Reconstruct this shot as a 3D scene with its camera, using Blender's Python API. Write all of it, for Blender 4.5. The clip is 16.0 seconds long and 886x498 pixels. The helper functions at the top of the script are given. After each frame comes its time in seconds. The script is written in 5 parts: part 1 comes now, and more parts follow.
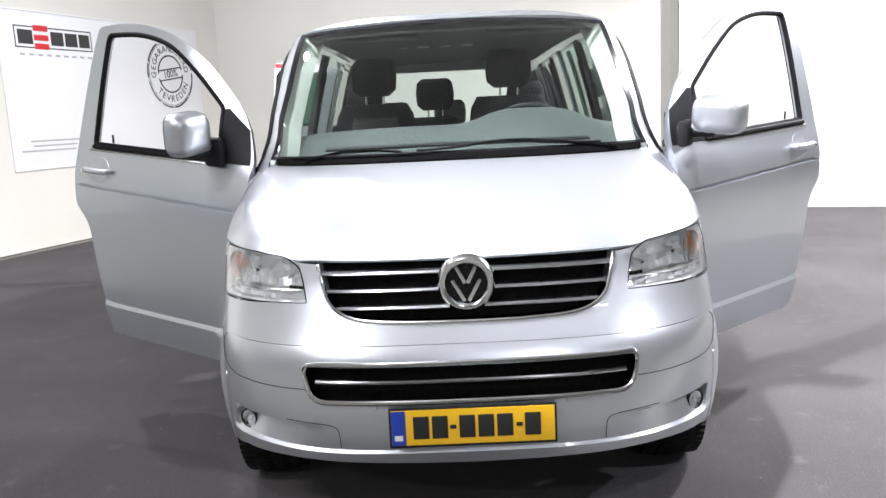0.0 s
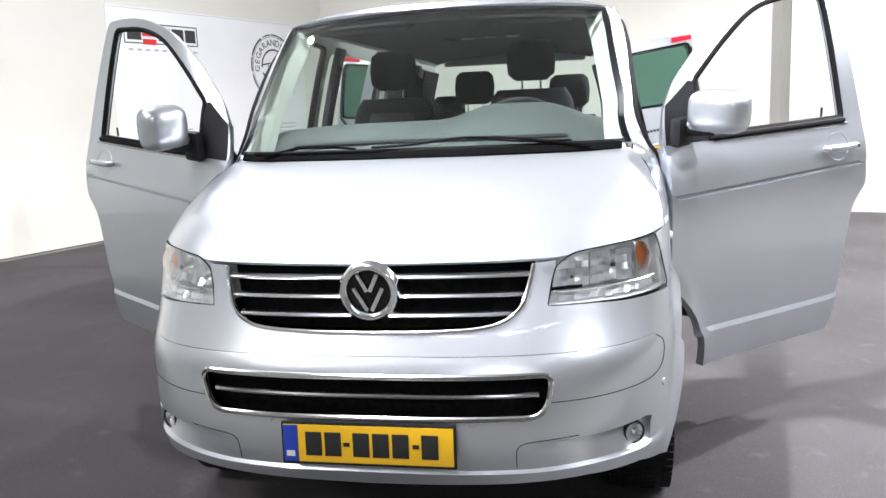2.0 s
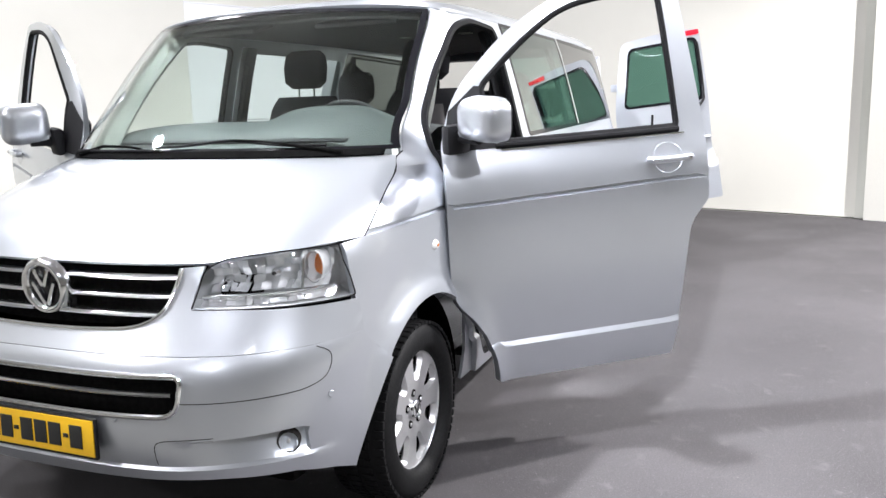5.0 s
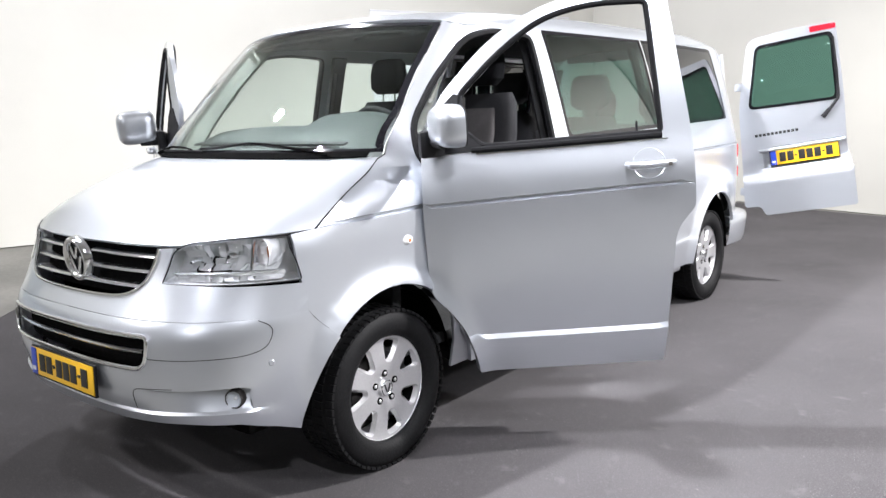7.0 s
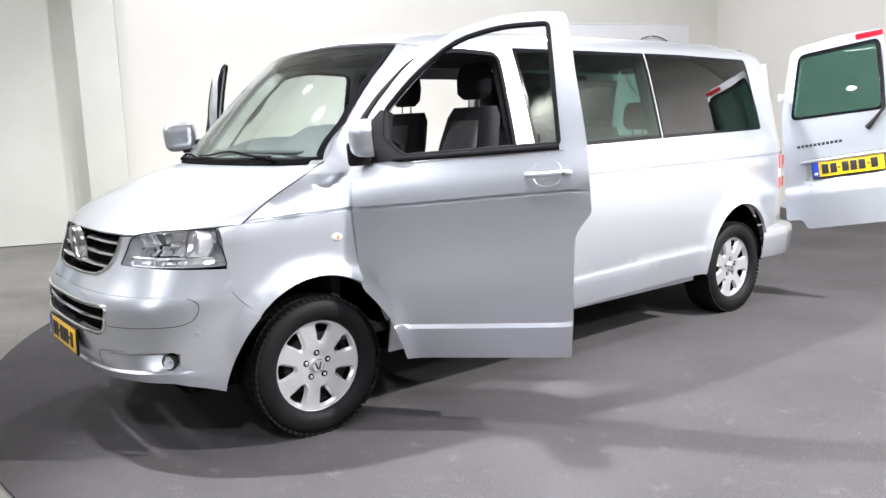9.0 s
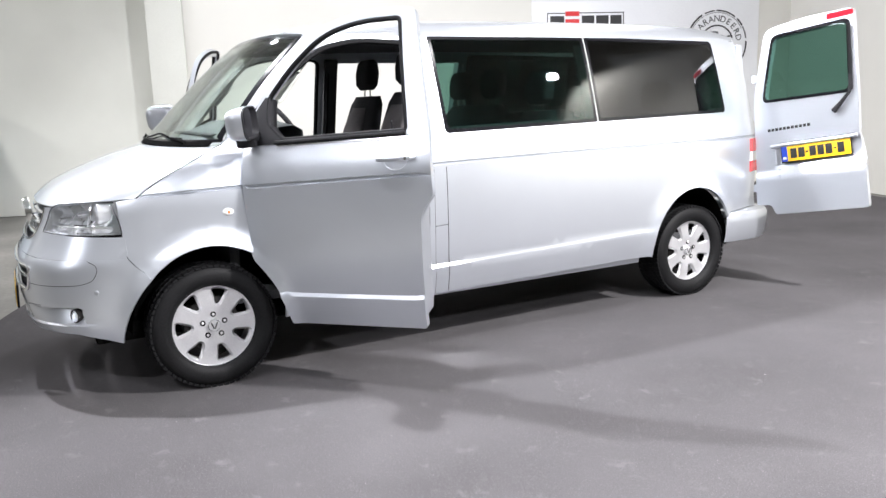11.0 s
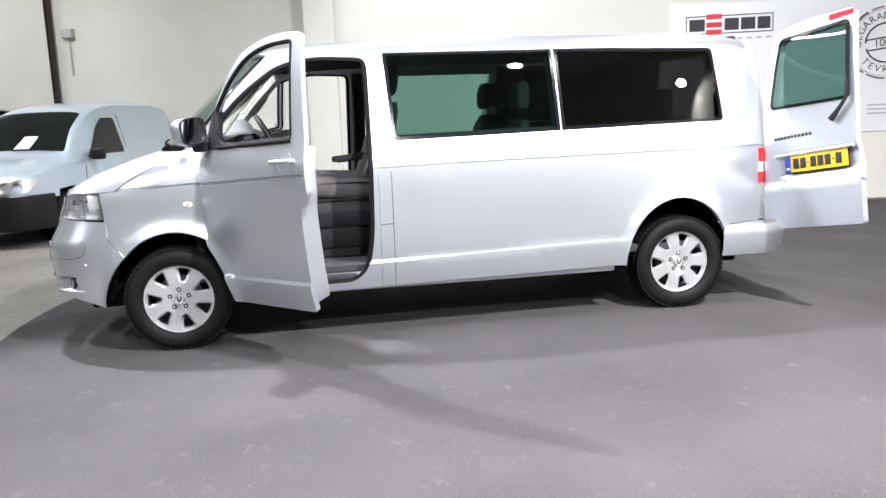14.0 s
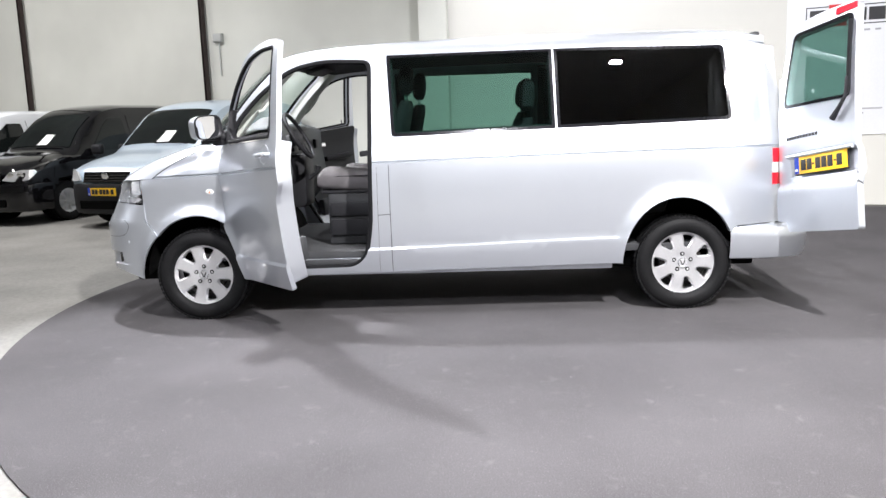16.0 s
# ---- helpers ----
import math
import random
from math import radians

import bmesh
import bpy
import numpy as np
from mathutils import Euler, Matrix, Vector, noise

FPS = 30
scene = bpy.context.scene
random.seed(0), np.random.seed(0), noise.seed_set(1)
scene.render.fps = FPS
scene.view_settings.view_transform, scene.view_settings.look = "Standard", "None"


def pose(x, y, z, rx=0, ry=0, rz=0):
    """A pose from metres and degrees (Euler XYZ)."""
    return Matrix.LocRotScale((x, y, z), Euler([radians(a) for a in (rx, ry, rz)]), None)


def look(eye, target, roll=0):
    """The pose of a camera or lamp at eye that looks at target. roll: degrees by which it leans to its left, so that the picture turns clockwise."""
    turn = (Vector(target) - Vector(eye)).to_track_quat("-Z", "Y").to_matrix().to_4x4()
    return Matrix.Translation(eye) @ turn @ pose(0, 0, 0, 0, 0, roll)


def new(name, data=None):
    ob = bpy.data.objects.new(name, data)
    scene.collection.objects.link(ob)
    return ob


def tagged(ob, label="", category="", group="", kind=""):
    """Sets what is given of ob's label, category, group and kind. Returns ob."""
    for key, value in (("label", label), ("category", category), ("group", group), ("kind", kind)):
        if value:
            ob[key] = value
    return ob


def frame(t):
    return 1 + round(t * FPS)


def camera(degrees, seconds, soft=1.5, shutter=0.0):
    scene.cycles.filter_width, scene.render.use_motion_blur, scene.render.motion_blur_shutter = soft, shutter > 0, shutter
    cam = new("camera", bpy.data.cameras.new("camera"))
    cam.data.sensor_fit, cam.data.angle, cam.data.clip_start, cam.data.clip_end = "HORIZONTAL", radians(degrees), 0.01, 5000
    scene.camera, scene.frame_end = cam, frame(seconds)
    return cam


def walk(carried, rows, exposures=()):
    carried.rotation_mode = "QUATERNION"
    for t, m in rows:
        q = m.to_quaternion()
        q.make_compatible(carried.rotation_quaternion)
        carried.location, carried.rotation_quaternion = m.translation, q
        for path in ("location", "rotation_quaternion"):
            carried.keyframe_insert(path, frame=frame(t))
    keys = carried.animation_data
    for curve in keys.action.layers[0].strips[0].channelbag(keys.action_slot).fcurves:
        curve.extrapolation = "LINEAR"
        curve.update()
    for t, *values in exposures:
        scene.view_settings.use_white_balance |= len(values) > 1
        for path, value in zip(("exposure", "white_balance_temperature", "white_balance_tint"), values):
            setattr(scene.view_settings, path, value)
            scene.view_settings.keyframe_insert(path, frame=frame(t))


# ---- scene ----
cam = camera(58.6, 16.0)
PATH = [
    (0, (-0.029, -2.255, 1.427), (-0.06, -0.284, 1.09), -2.8),
    (0.5, (0.122, -2.196, 1.424), (0.01, -0.229, 1.08), -2.7),
    (1, (0.285, -2.134, 1.414), (0.123, -0.17, 1.072), -2.7),
    (1.5, (0.45, -2.073, 1.413), (0.166, -0.121, 1.084), -2.9),
    (2, (0.628, -2.008, 1.406), (0.259, -0.071, 1.067), -2.5),
    (2.5, (0.83, -1.948, 1.404), (0.416, -0.021, 1.064), -2.4),
    (3, (1.04, -1.877, 1.399), (0.539, 0.029, 1.06), -2.7),
    (3.5, (1.284, -1.807, 1.403), (0.684, 0.07, 1.062), -2.4),
    (4, (1.527, -1.716, 1.402), (0.84, 0.131, 1.063), -2.2),
    (4.2, (1.628, -1.688, 1.404), (0.931, 0.150, 1.061), -2.0),
    (6.3, (2.666, -1.421, 1.424), (1.572, 0.216, 1.078), -2.1),
    (6.5, (2.763, -1.387, 1.431), (1.585, 0.192, 1.085), -2.1),
    (7, (3.013, -1.298, 1.42), (1.758, 0.221, 1.079), -2.0),
    (7.5, (3.287, -1.202, 1.413), (1.954, 0.248, 1.072), -1.7),
    (8, (3.555, -1.075, 1.425), (2.142, 0.299, 1.085), -1.7),
    (8.5, (3.801, -0.937, 1.413), (2.299, 0.345, 1.094), -2.0),
    (9, (4.048, -0.791, 1.41), (2.485, 0.418, 1.101), -2.0),
    (9.2, (4.147, -0.708, 1.405), (2.566, 0.477, 1.098), -2.0),
    (11.3, (5.107, 0.231, 1.432), (3.336, 1.099, 1.098), -2.1),
    (11.5, (5.192, 0.341, 1.392), (3.399, 1.17, 1.08), -2.1),
    (12, (5.34, 0.605, 1.425), (3.539, 1.407, 1.087), -2.2),
    (12.5, (5.511, 0.88, 1.407), (3.652, 1.543, 1.084), -2.1),
    (13, (5.674, 1.164, 1.406), (3.799, 1.775, 1.074), -2.1),
    (13.5, (5.823, 1.431, 1.401), (3.914, 1.926, 1.074), -2.4),
    (14, (5.976, 1.685, 1.383), (4.034, 2.039, 1.059), -2.2),
    (14.5, (6.109, 1.979, 1.389), (4.152, 2.224, 1.057), -2.0),
    (15, (6.222, 2.275, 1.368), (4.25, 2.372, 1.053), -2.3),
    (15.5, (6.303, 2.598, 1.369), (4.329, 2.624, 1.049), -2.0),
    (16, (6.366, 2.908, 1.352), (4.394, 2.811, 1.034), -2.0),
]
walk(cam, [(t, look(eye, target, roll)) for t, eye, target, roll in PATH])

from mathutils import geometry

# ---- light ----
world = bpy.data.worlds.new("hall_world")
scene.world = world
world.use_nodes = True
world.node_tree.nodes["Background"].inputs[0].default_value = (0.9, 0.95, 1.0, 1)
world.node_tree.nodes["Background"].inputs[1].default_value = 0.05
scene.view_settings.exposure = 0.68


# ---- materials ----
def material(name, color, rough=0.5, metal=0.0, coat=0.0, grain=0.0, size=60.0, stain=0.0, stain_size=1.2, bump=0.0, emit=0.0, spec=0.5, relief=0.004):
    """Principled surface with colour variation at two scales, fine relief and roughness variation."""
    m = bpy.data.materials.new(name)
    m.use_nodes = True
    t = m.node_tree
    p = t.nodes["Principled BSDF"]
    p.inputs["Base Color"].default_value = (*color, 1)
    p.inputs["Roughness"].default_value = rough
    p.inputs["Metallic"].default_value = metal
    p.inputs["Coat Weight"].default_value = coat
    p.inputs["Coat Roughness"].default_value = 0.03
    p.inputs["Specular IOR Level"].default_value = spec
    if emit:
        p.inputs["Emission Color"].default_value = (*color, 1)
        p.inputs["Emission Strength"].default_value = emit
    if grain or stain or bump:
        co = t.nodes.new("ShaderNodeTexCoord")
        fine = t.nodes.new("ShaderNodeTexNoise")
        fine.inputs["Scale"].default_value = size
        fine.inputs["Detail"].default_value = 4
        wide = t.nodes.new("ShaderNodeTexNoise")
        wide.inputs["Scale"].default_value = stain_size
        wide.inputs["Detail"].default_value = 5
        for n in (fine, wide):
            t.links.new(co.outputs["Object"], n.inputs["Vector"])
        last = None
        for n, amount in ((fine, grain), (wide, stain)):
            if not amount:
                continue
            ramp = t.nodes.new("ShaderNodeMapRange")
            ramp.inputs["From Min"].default_value, ramp.inputs["From Max"].default_value = 0.3, 0.7
            ramp.inputs["To Min"].default_value, ramp.inputs["To Max"].default_value = 1 - amount, 1 + amount
            t.links.new(n.outputs["Fac"], ramp.inputs["Value"])
            mix = t.nodes.new("ShaderNodeVectorMath")
            mix.operation = "SCALE"
            if last is None:
                mix.inputs[0].default_value = color
            else:
                t.links.new(last, mix.inputs[0])
            t.links.new(ramp.outputs["Result"], mix.inputs["Scale"])
            last = mix.outputs[0]
        if last is not None:
            t.links.new(last, p.inputs["Base Color"])
        if bump:
            b = t.nodes.new("ShaderNodeBump")
            b.inputs["Strength"].default_value = bump
            b.inputs["Distance"].default_value = relief
            t.links.new(fine.outputs["Fac"], b.inputs["Height"])
            t.links.new(b.outputs["Normal"], p.inputs["Normal"])
    return m


def carpet(name, color):
    """Needle felt: fibre noise, pale specks, worn and scuffed patches."""
    m = material(name, color, 0.95, grain=0.42, size=230, stain=0.15, stain_size=1.1, bump=0.10, spec=0.1)
    t = m.node_tree
    p = t.nodes["Principled BSDF"]
    base = p.inputs["Base Color"].links[0].from_socket
    co = t.nodes.new("ShaderNodeTexCoord")
    last = base
    for size, low, high, pale in ((150.0, 0.60, 0.72, 0.21), (46.0, 0.70, 0.76, 0.32), (9.0, 0.60, 0.80, 0.11)):
        n = t.nodes.new("ShaderNodeTexNoise")
        n.inputs["Scale"].default_value = size
        n.inputs["Detail"].default_value = 3
        n.inputs["Roughness"].default_value = 0.65
        t.links.new(co.outputs["Object"], n.inputs["Vector"])
        r = t.nodes.new("ShaderNodeMapRange")
        r.inputs["From Min"].default_value, r.inputs["From Max"].default_value = low, high
        t.links.new(n.outputs["Fac"], r.inputs["Value"])
        mix = t.nodes.new("ShaderNodeMix")
        mix.data_type = "RGBA"
        t.links.new(r.outputs["Result"], mix.inputs["Factor"])
        t.links.new(last, mix.inputs[6])
        mix.inputs[7].default_value = (pale, pale * 0.98, pale * 0.97, 1)
        last = mix.outputs[2]
    t.links.new(last, p.inputs["Base Color"])
    return m


def glass(name, tint, rough=0.0, gloss=1.0, shine_min=0.03):
    """Thin tinted pane: clear through, mirror-like by Fresnel."""
    m = bpy.data.materials.new(name)
    m.use_nodes = True
    t = m.node_tree
    t.nodes.remove(t.nodes["Principled BSDF"])
    clear = t.nodes.new("ShaderNodeBsdfTransparent")
    clear.inputs["Color"].default_value = (*tint, 1)
    shine = t.nodes.new("ShaderNodeBsdfGlossy")
    shine.inputs["Roughness"].default_value = rough
    shine.inputs["Color"].default_value = (gloss, gloss, gloss, 1)
    edge = t.nodes.new("ShaderNodeLayerWeight")
    edge.inputs["Blend"].default_value = 0.5
    steep = t.nodes.new("ShaderNodeMath")
    steep.operation = "POWER"
    steep.inputs[1].default_value = 3.2
    t.links.new(edge.outputs["Facing"], steep.inputs[0])
    fres = t.nodes.new("ShaderNodeMapRange")
    fres.inputs["To Min"].default_value, fres.inputs["To Max"].default_value = shine_min, 0.9
    t.links.new(steep.outputs[0], fres.inputs["Value"])
    mix = t.nodes.new("ShaderNodeMixShader")
    t.links.new(fres.outputs[0], mix.inputs[0])
    t.links.new(clear.outputs[0], mix.inputs[1])
    t.links.new(shine.outputs[0], mix.inputs[2])
    t.links.new(mix.outputs[0], t.nodes["Material Output"].inputs["Surface"])
    return m


PAINT = material("silver_paint", (0.59, 0.618, 0.662), 0.34, 0.76, 1.0, grain=0.04, size=900, stain=0.02, stain_size=2.0)
DARK_PLASTIC = material("black_plastic", (0.015, 0.015, 0.017), 0.55, grain=0.15, size=300, bump=0.1, spec=0.22)
GREY_PLASTIC = material("grey_plastic", (0.020, 0.021, 0.023), 0.6, grain=0.12, size=250, stain=0.08, bump=0.15)
DASH = material("dashboard_plastic", (0.060, 0.068, 0.068), 0.6, grain=0.1, size=220, stain=0.06, bump=0.2)
RUBBER = material("tyre_rubber", (0.0075, 0.0075, 0.008), 0.6, grain=0.25, size=90, stain=0.25, stain_size=6, bump=0.3, spec=0.16)
SEAL = material("rubber_seal", (0.010, 0.010, 0.011), 0.65, grain=0.1, size=200, spec=0.08)
ALLOY = material("alloy_wheel", (0.70, 0.70, 0.71), 0.30, 0.7, 0.6, grain=0.04, size=120, stain=0.06, stain_size=9)
CHROME = material("chrome", (0.90, 0.91, 0.92), 0.14, 1.0, grain=0.02, size=40)
BLACK_GLOSS = material("black_gloss", (0.008, 0.008, 0.010), 0.12, grain=0.1, size=80, spec=0.3)
WELL = material("wheel_well", (0.006, 0.006, 0.006), 0.95, grain=0.3, size=60, bump=0.3, spec=0.0)
STEEL = material("dull_steel", (0.035, 0.032, 0.03), 0.7, 0.4, grain=0.2, size=80, stain=0.2, stain_size=8)
SEAT = material("seat_cloth", (0.02, 0.02, 0.023), 0.95, grain=0.3, size=500, stain=0.15, stain_size=7, bump=0.4)
SEAT_MID = material("seat_cloth_grey", (0.085, 0.079, 0.082), 0.95, grain=0.3, size=600, stain=0.15, stain_size=9, bump=0.4)
LINING_DARK = material("dark_lining", (0.035, 0.036, 0.038), 0.95, grain=0.15, size=500, bump=0.3)
PILLAR_TRIM = material("pale_pillar_trim", (0.50, 0.52, 0.48), 0.7, grain=0.05, size=300, bump=0.1)
YELLOW = material("plate_yellow", (0.86, 0.50, 0.015), 0.35, coat=0.2, grain=0.03, size=90, stain=0.05, stain_size=12)
BLUE = material("plate_blue", (0.012, 0.05, 0.42), 0.35, coat=0.2, grain=0.04, size=90)
INK = material("plate_ink", (0.015, 0.015, 0.015), 0.5, grain=0.1, size=200)
RED = material("sign_red", (0.62, 0.02, 0.025), 0.45, grain=0.05, size=60)
RED_LENS = material("red_lens", (0.70, 0.015, 0.03), 0.12, coat=0.6, grain=0.06, size=80)
AMBER = material("amber_lens", (0.62, 0.17, 0.03), 0.15, coat=0.6, grain=0.1, size=120)
WHITE_LENS = material("white_lens", (0.75, 0.75, 0.74), 0.15, coat=0.6, grain=0.06, size=120)
REFLECTOR = material("lamp_reflector", (0.95, 0.96, 0.97), 0.10, 0.64, grain=0.06, size=60, bump=0.15)
MIRROR = material("mirror_glass", (0.9, 0.9, 0.92), 0.01, 1.0, grain=0.01, size=30)
WINDSCREEN = glass("windscreen_glass", (0.86, 0.92, 0.89))
GREEN = glass("green_tinted_glass", (0.36, 0.52, 0.47))
PRIVACY = glass("dark_tinted_glass", (0.13, 0.135, 0.14), shine_min=0.05)
LAMP_GLASS = glass("lamp_glass", (0.95, 0.96, 0.97))


# ---- building helpers ----
def thing(name, label, category, m=Matrix(), group=""):
    ob = new(name)
    ob.empty_display_size = 0.2
    ob.matrix_world = m
    return tagged(ob, label, category, group)


def link_mesh(name, me, mat, parent=None, label="", m=None, angle=38):
    ob = new(name, me)
    me.materials.append(mat)
    me.polygons.foreach_set("use_smooth", [True] * len(me.polygons))
    me.set_sharp_from_angle(angle=radians(angle))
    if parent is not None:
        ob.parent = parent
    if m is not None:
        ob.matrix_basis = m
    return tagged(ob, label)


def part(name, bm, mat, parent=None, label="", m=None, angle=38):
    """One bmesh as one mesh object under its thing or part."""
    me = bpy.data.meshes.new(name)
    bmesh.ops.recalc_face_normals(bm, faces=bm.faces[:])
    bm.to_mesh(me)
    bm.free()
    return link_mesh(name, me, mat, parent, label, m, angle)


def add_box(bm, size, at=(0, 0, 0), bevel=0.0, turn=(0, 0, 0), segments=2):
    got = bmesh.ops.create_cube(bm, size=1.0)["verts"]
    bmesh.ops.transform(bm, matrix=Matrix.Diagonal((*size, 1)), verts=got)
    if bevel:
        edges = list({e for v in got for e in v.link_edges})
        out = bmesh.ops.bevel(bm, geom=edges, offset=bevel, segments=segments, profile=0.6, affect="EDGES")
        got = list({v for f in out["faces"] for v in f.verts} | {v for v in got if v.is_valid})
    bmesh.ops.transform(bm, matrix=pose(*at, *turn), verts=got)
    return got


def box(size, at=(0, 0, 0), bevel=0.0, turn=(0, 0, 0), segments=2):
    bm = bmesh.new()
    add_box(bm, size, at, bevel, turn, segments)
    return bm


def add_grid(bm, rows, closed=False, cap=False):
    """Quads between rows of points; closed: each row is a ring; cap: close the two end rings."""
    vs = [[bm.verts.new(p) for p in row] for row in rows]
    n = len(vs[0])
    for a, b in zip(vs, vs[1:]):
        for k in range(n if closed else n - 1):
            bm.faces.new((a[k], a[(k + 1) % n], b[(k + 1) % n], b[k]))
    if cap:
        bm.faces.new(vs[0][::-1])
        bm.faces.new(vs[-1])
    return vs


def add_tube(bm, points, r, n=8, closed=False):
    """A round bar along points. r: one radius or one for each point."""
    pts = [Vector(p) for p in points]
    rings, up = [], None
    for k, p in enumerate(pts):
        a = pts[k - 1] if k or closed else p
        b = pts[(k + 1) % len(pts)] if k + 1 < len(pts) or closed else p
        way = (b - a).normalized()
        if up is None:
            up = way.orthogonal().normalized()
        up = (up - way * up.dot(way)).normalized()
        side = way.cross(up)
        rad = r[k] if isinstance(r, (list, tuple)) else r
        rings.append([p + rad * (math.cos(2 * math.pi * i / n) * up + math.sin(2 * math.pi * i / n) * side) for i in range(n)])
    if closed:
        rings.append(rings[0])
        add_grid(bm, rings, True)
        bmesh.ops.remove_doubles(bm, verts=bm.verts[:], dist=1e-5)
    else:
        add_grid(bm, rings, True, True)
    return bm


def tube(points, r, n=8, closed=False):
    return add_tube(bmesh.new(), points, r, n, closed)


def add_lathe(bm, profile, n=48, closed=False):
    """Turns (radius, x) pairs about the x axis."""
    rows = [[(x, r * math.cos(2 * math.pi * k / n), r * math.sin(2 * math.pi * k / n)) for k in range(n)] for r, x in profile]
    if closed:
        rows.append(rows[0])
    add_grid(bm, rows, True)
    bmesh.ops.remove_doubles(bm, verts=bm.verts[:], dist=1e-5)
    return bm


def lathe(profile, n=48, closed=False):
    return add_lathe(bmesh.new(), profile, n, closed)


def smooth_curve(xs, ys):
    """A curve through the points that never overshoots (monotone cubic)."""
    xs, ys = np.array(xs, float), np.array(ys, float)
    h, d = np.diff(xs), np.diff(ys) / np.diff(xs)
    m = np.zeros(len(xs))
    m[0], m[-1] = d[0], d[-1]
    for k in range(1, len(xs) - 1):
        if d[k - 1] * d[k] > 0:
            w1, w2 = 2 * h[k] + h[k - 1], h[k] + 2 * h[k - 1]
            m[k] = (w1 + w2) / (w1 / d[k - 1] + w2 / d[k])

    def at(x):
        x = min(max(x, xs[0]), xs[-1])
        k = min(max(int(np.searchsorted(xs, x)) - 1, 0), len(h) - 1)
        s = (x - xs[k]) / h[k]
        return float((1 + 2 * s) * (1 - s) ** 2 * ys[k] + s * (1 - s) ** 2 * h[k] * m[k] + s * s * (3 - 2 * s) * ys[k + 1] + s * s * (s - 1) * h[k] * m[k + 1])

    return at


def rounded(points, r, n=5):
    """A polygon with its corners rounded. r: one radius, or one for each corner."""
    out, pts = [], [Vector(p) for p in points]
    for k, p in enumerate(pts):
        a, b = pts[k - 1] - p, pts[(k + 1) % len(pts)] - p
        rad = r[k] if isinstance(r, (list, tuple)) else r
        cut = min(rad, 0.45 * a.length, 0.45 * b.length)
        if cut < 1e-4:
            out.append(p.copy())
            continue
        p0, p1 = p + a.normalized() * cut, p + b.normalized() * cut
        for i in range(n + 1):
            s = i / n
            out.append((1 - s) ** 2 * p0 + 2 * s * (1 - s) * p + s * s * p1)
    return out


def spline(points, n=6, closed=False):
    """Points on a smooth curve through the given ones."""
    pts = [Vector(p) for p in points]
    out = []
    count = len(pts)
    for k in range(count if closed else count - 1):
        p0 = pts[k - 1] if k or closed else pts[0]
        p1, p2 = pts[k], pts[(k + 1) % count]
        p3 = pts[(k + 2) % count] if k + 2 < count or closed else p2
        for i in range(n):
            s = i / n
            out.append(0.5 * ((2 * p1) + (p2 - p0) * s + (2 * p0 - 5 * p1 + 4 * p2 - p3) * s * s + (3 * p1 - p0 - 3 * p2 + p3) * s ** 3))
    if not closed:
        out.append(pts[-1].copy())
    return out


def inset(points, d):
    """A polygon drawn in by d (out for a negative d)."""
    pts = [Vector(p) for p in points]
    area = sum(a.x * b.y - b.x * a.y for a, b in zip(pts, pts[1:] + pts[:1]))
    sign = 1 if area > 0 else -1
    out = []
    for k, p in enumerate(pts):
        a, b = (p - pts[k - 1]), (pts[(k + 1) % len(pts)] - p)
        if a.length < 1e-6 or b.length < 1e-6:
            out.append(p.copy())
            continue
        n = (Vector((-a.y, a.x)).normalized() + Vector((-b.y, b.x)).normalized())
        n = n.normalized() if n.length > 1e-6 else Vector((-a.y, a.x)).normalized()
        out.append(p + n * d * sign)
    return out


def dense(points, step, closed=True):
    pts = [Vector(p) for p in points]
    out = []
    for a, b in zip(pts, pts[1:] + (pts[:1] if closed else [])):
        n = max(1, int((b - a).length / step + 0.5))
        out += [a + (b - a) * (i / n) for i in range(n)]
    if not closed:
        out.append(pts[-1])
    return out


def inside(poly, q):
    """Which of the points q (n x 2) lie in the polygon."""
    p = np.array([(v[0], v[1]) for v in poly])
    hit = np.zeros(len(q), bool)
    for (x0, y0), (x1, y1) in zip(p, np.roll(p, -1, 0)):
        if y0 == y1:
            continue
        cross = ((y0 > q[:, 1]) != (y1 > q[:, 1])) & (q[:, 0] < (x1 - x0) * (q[:, 1] - y0) / (y1 - y0) + x0)
        hit ^= cross
    return hit


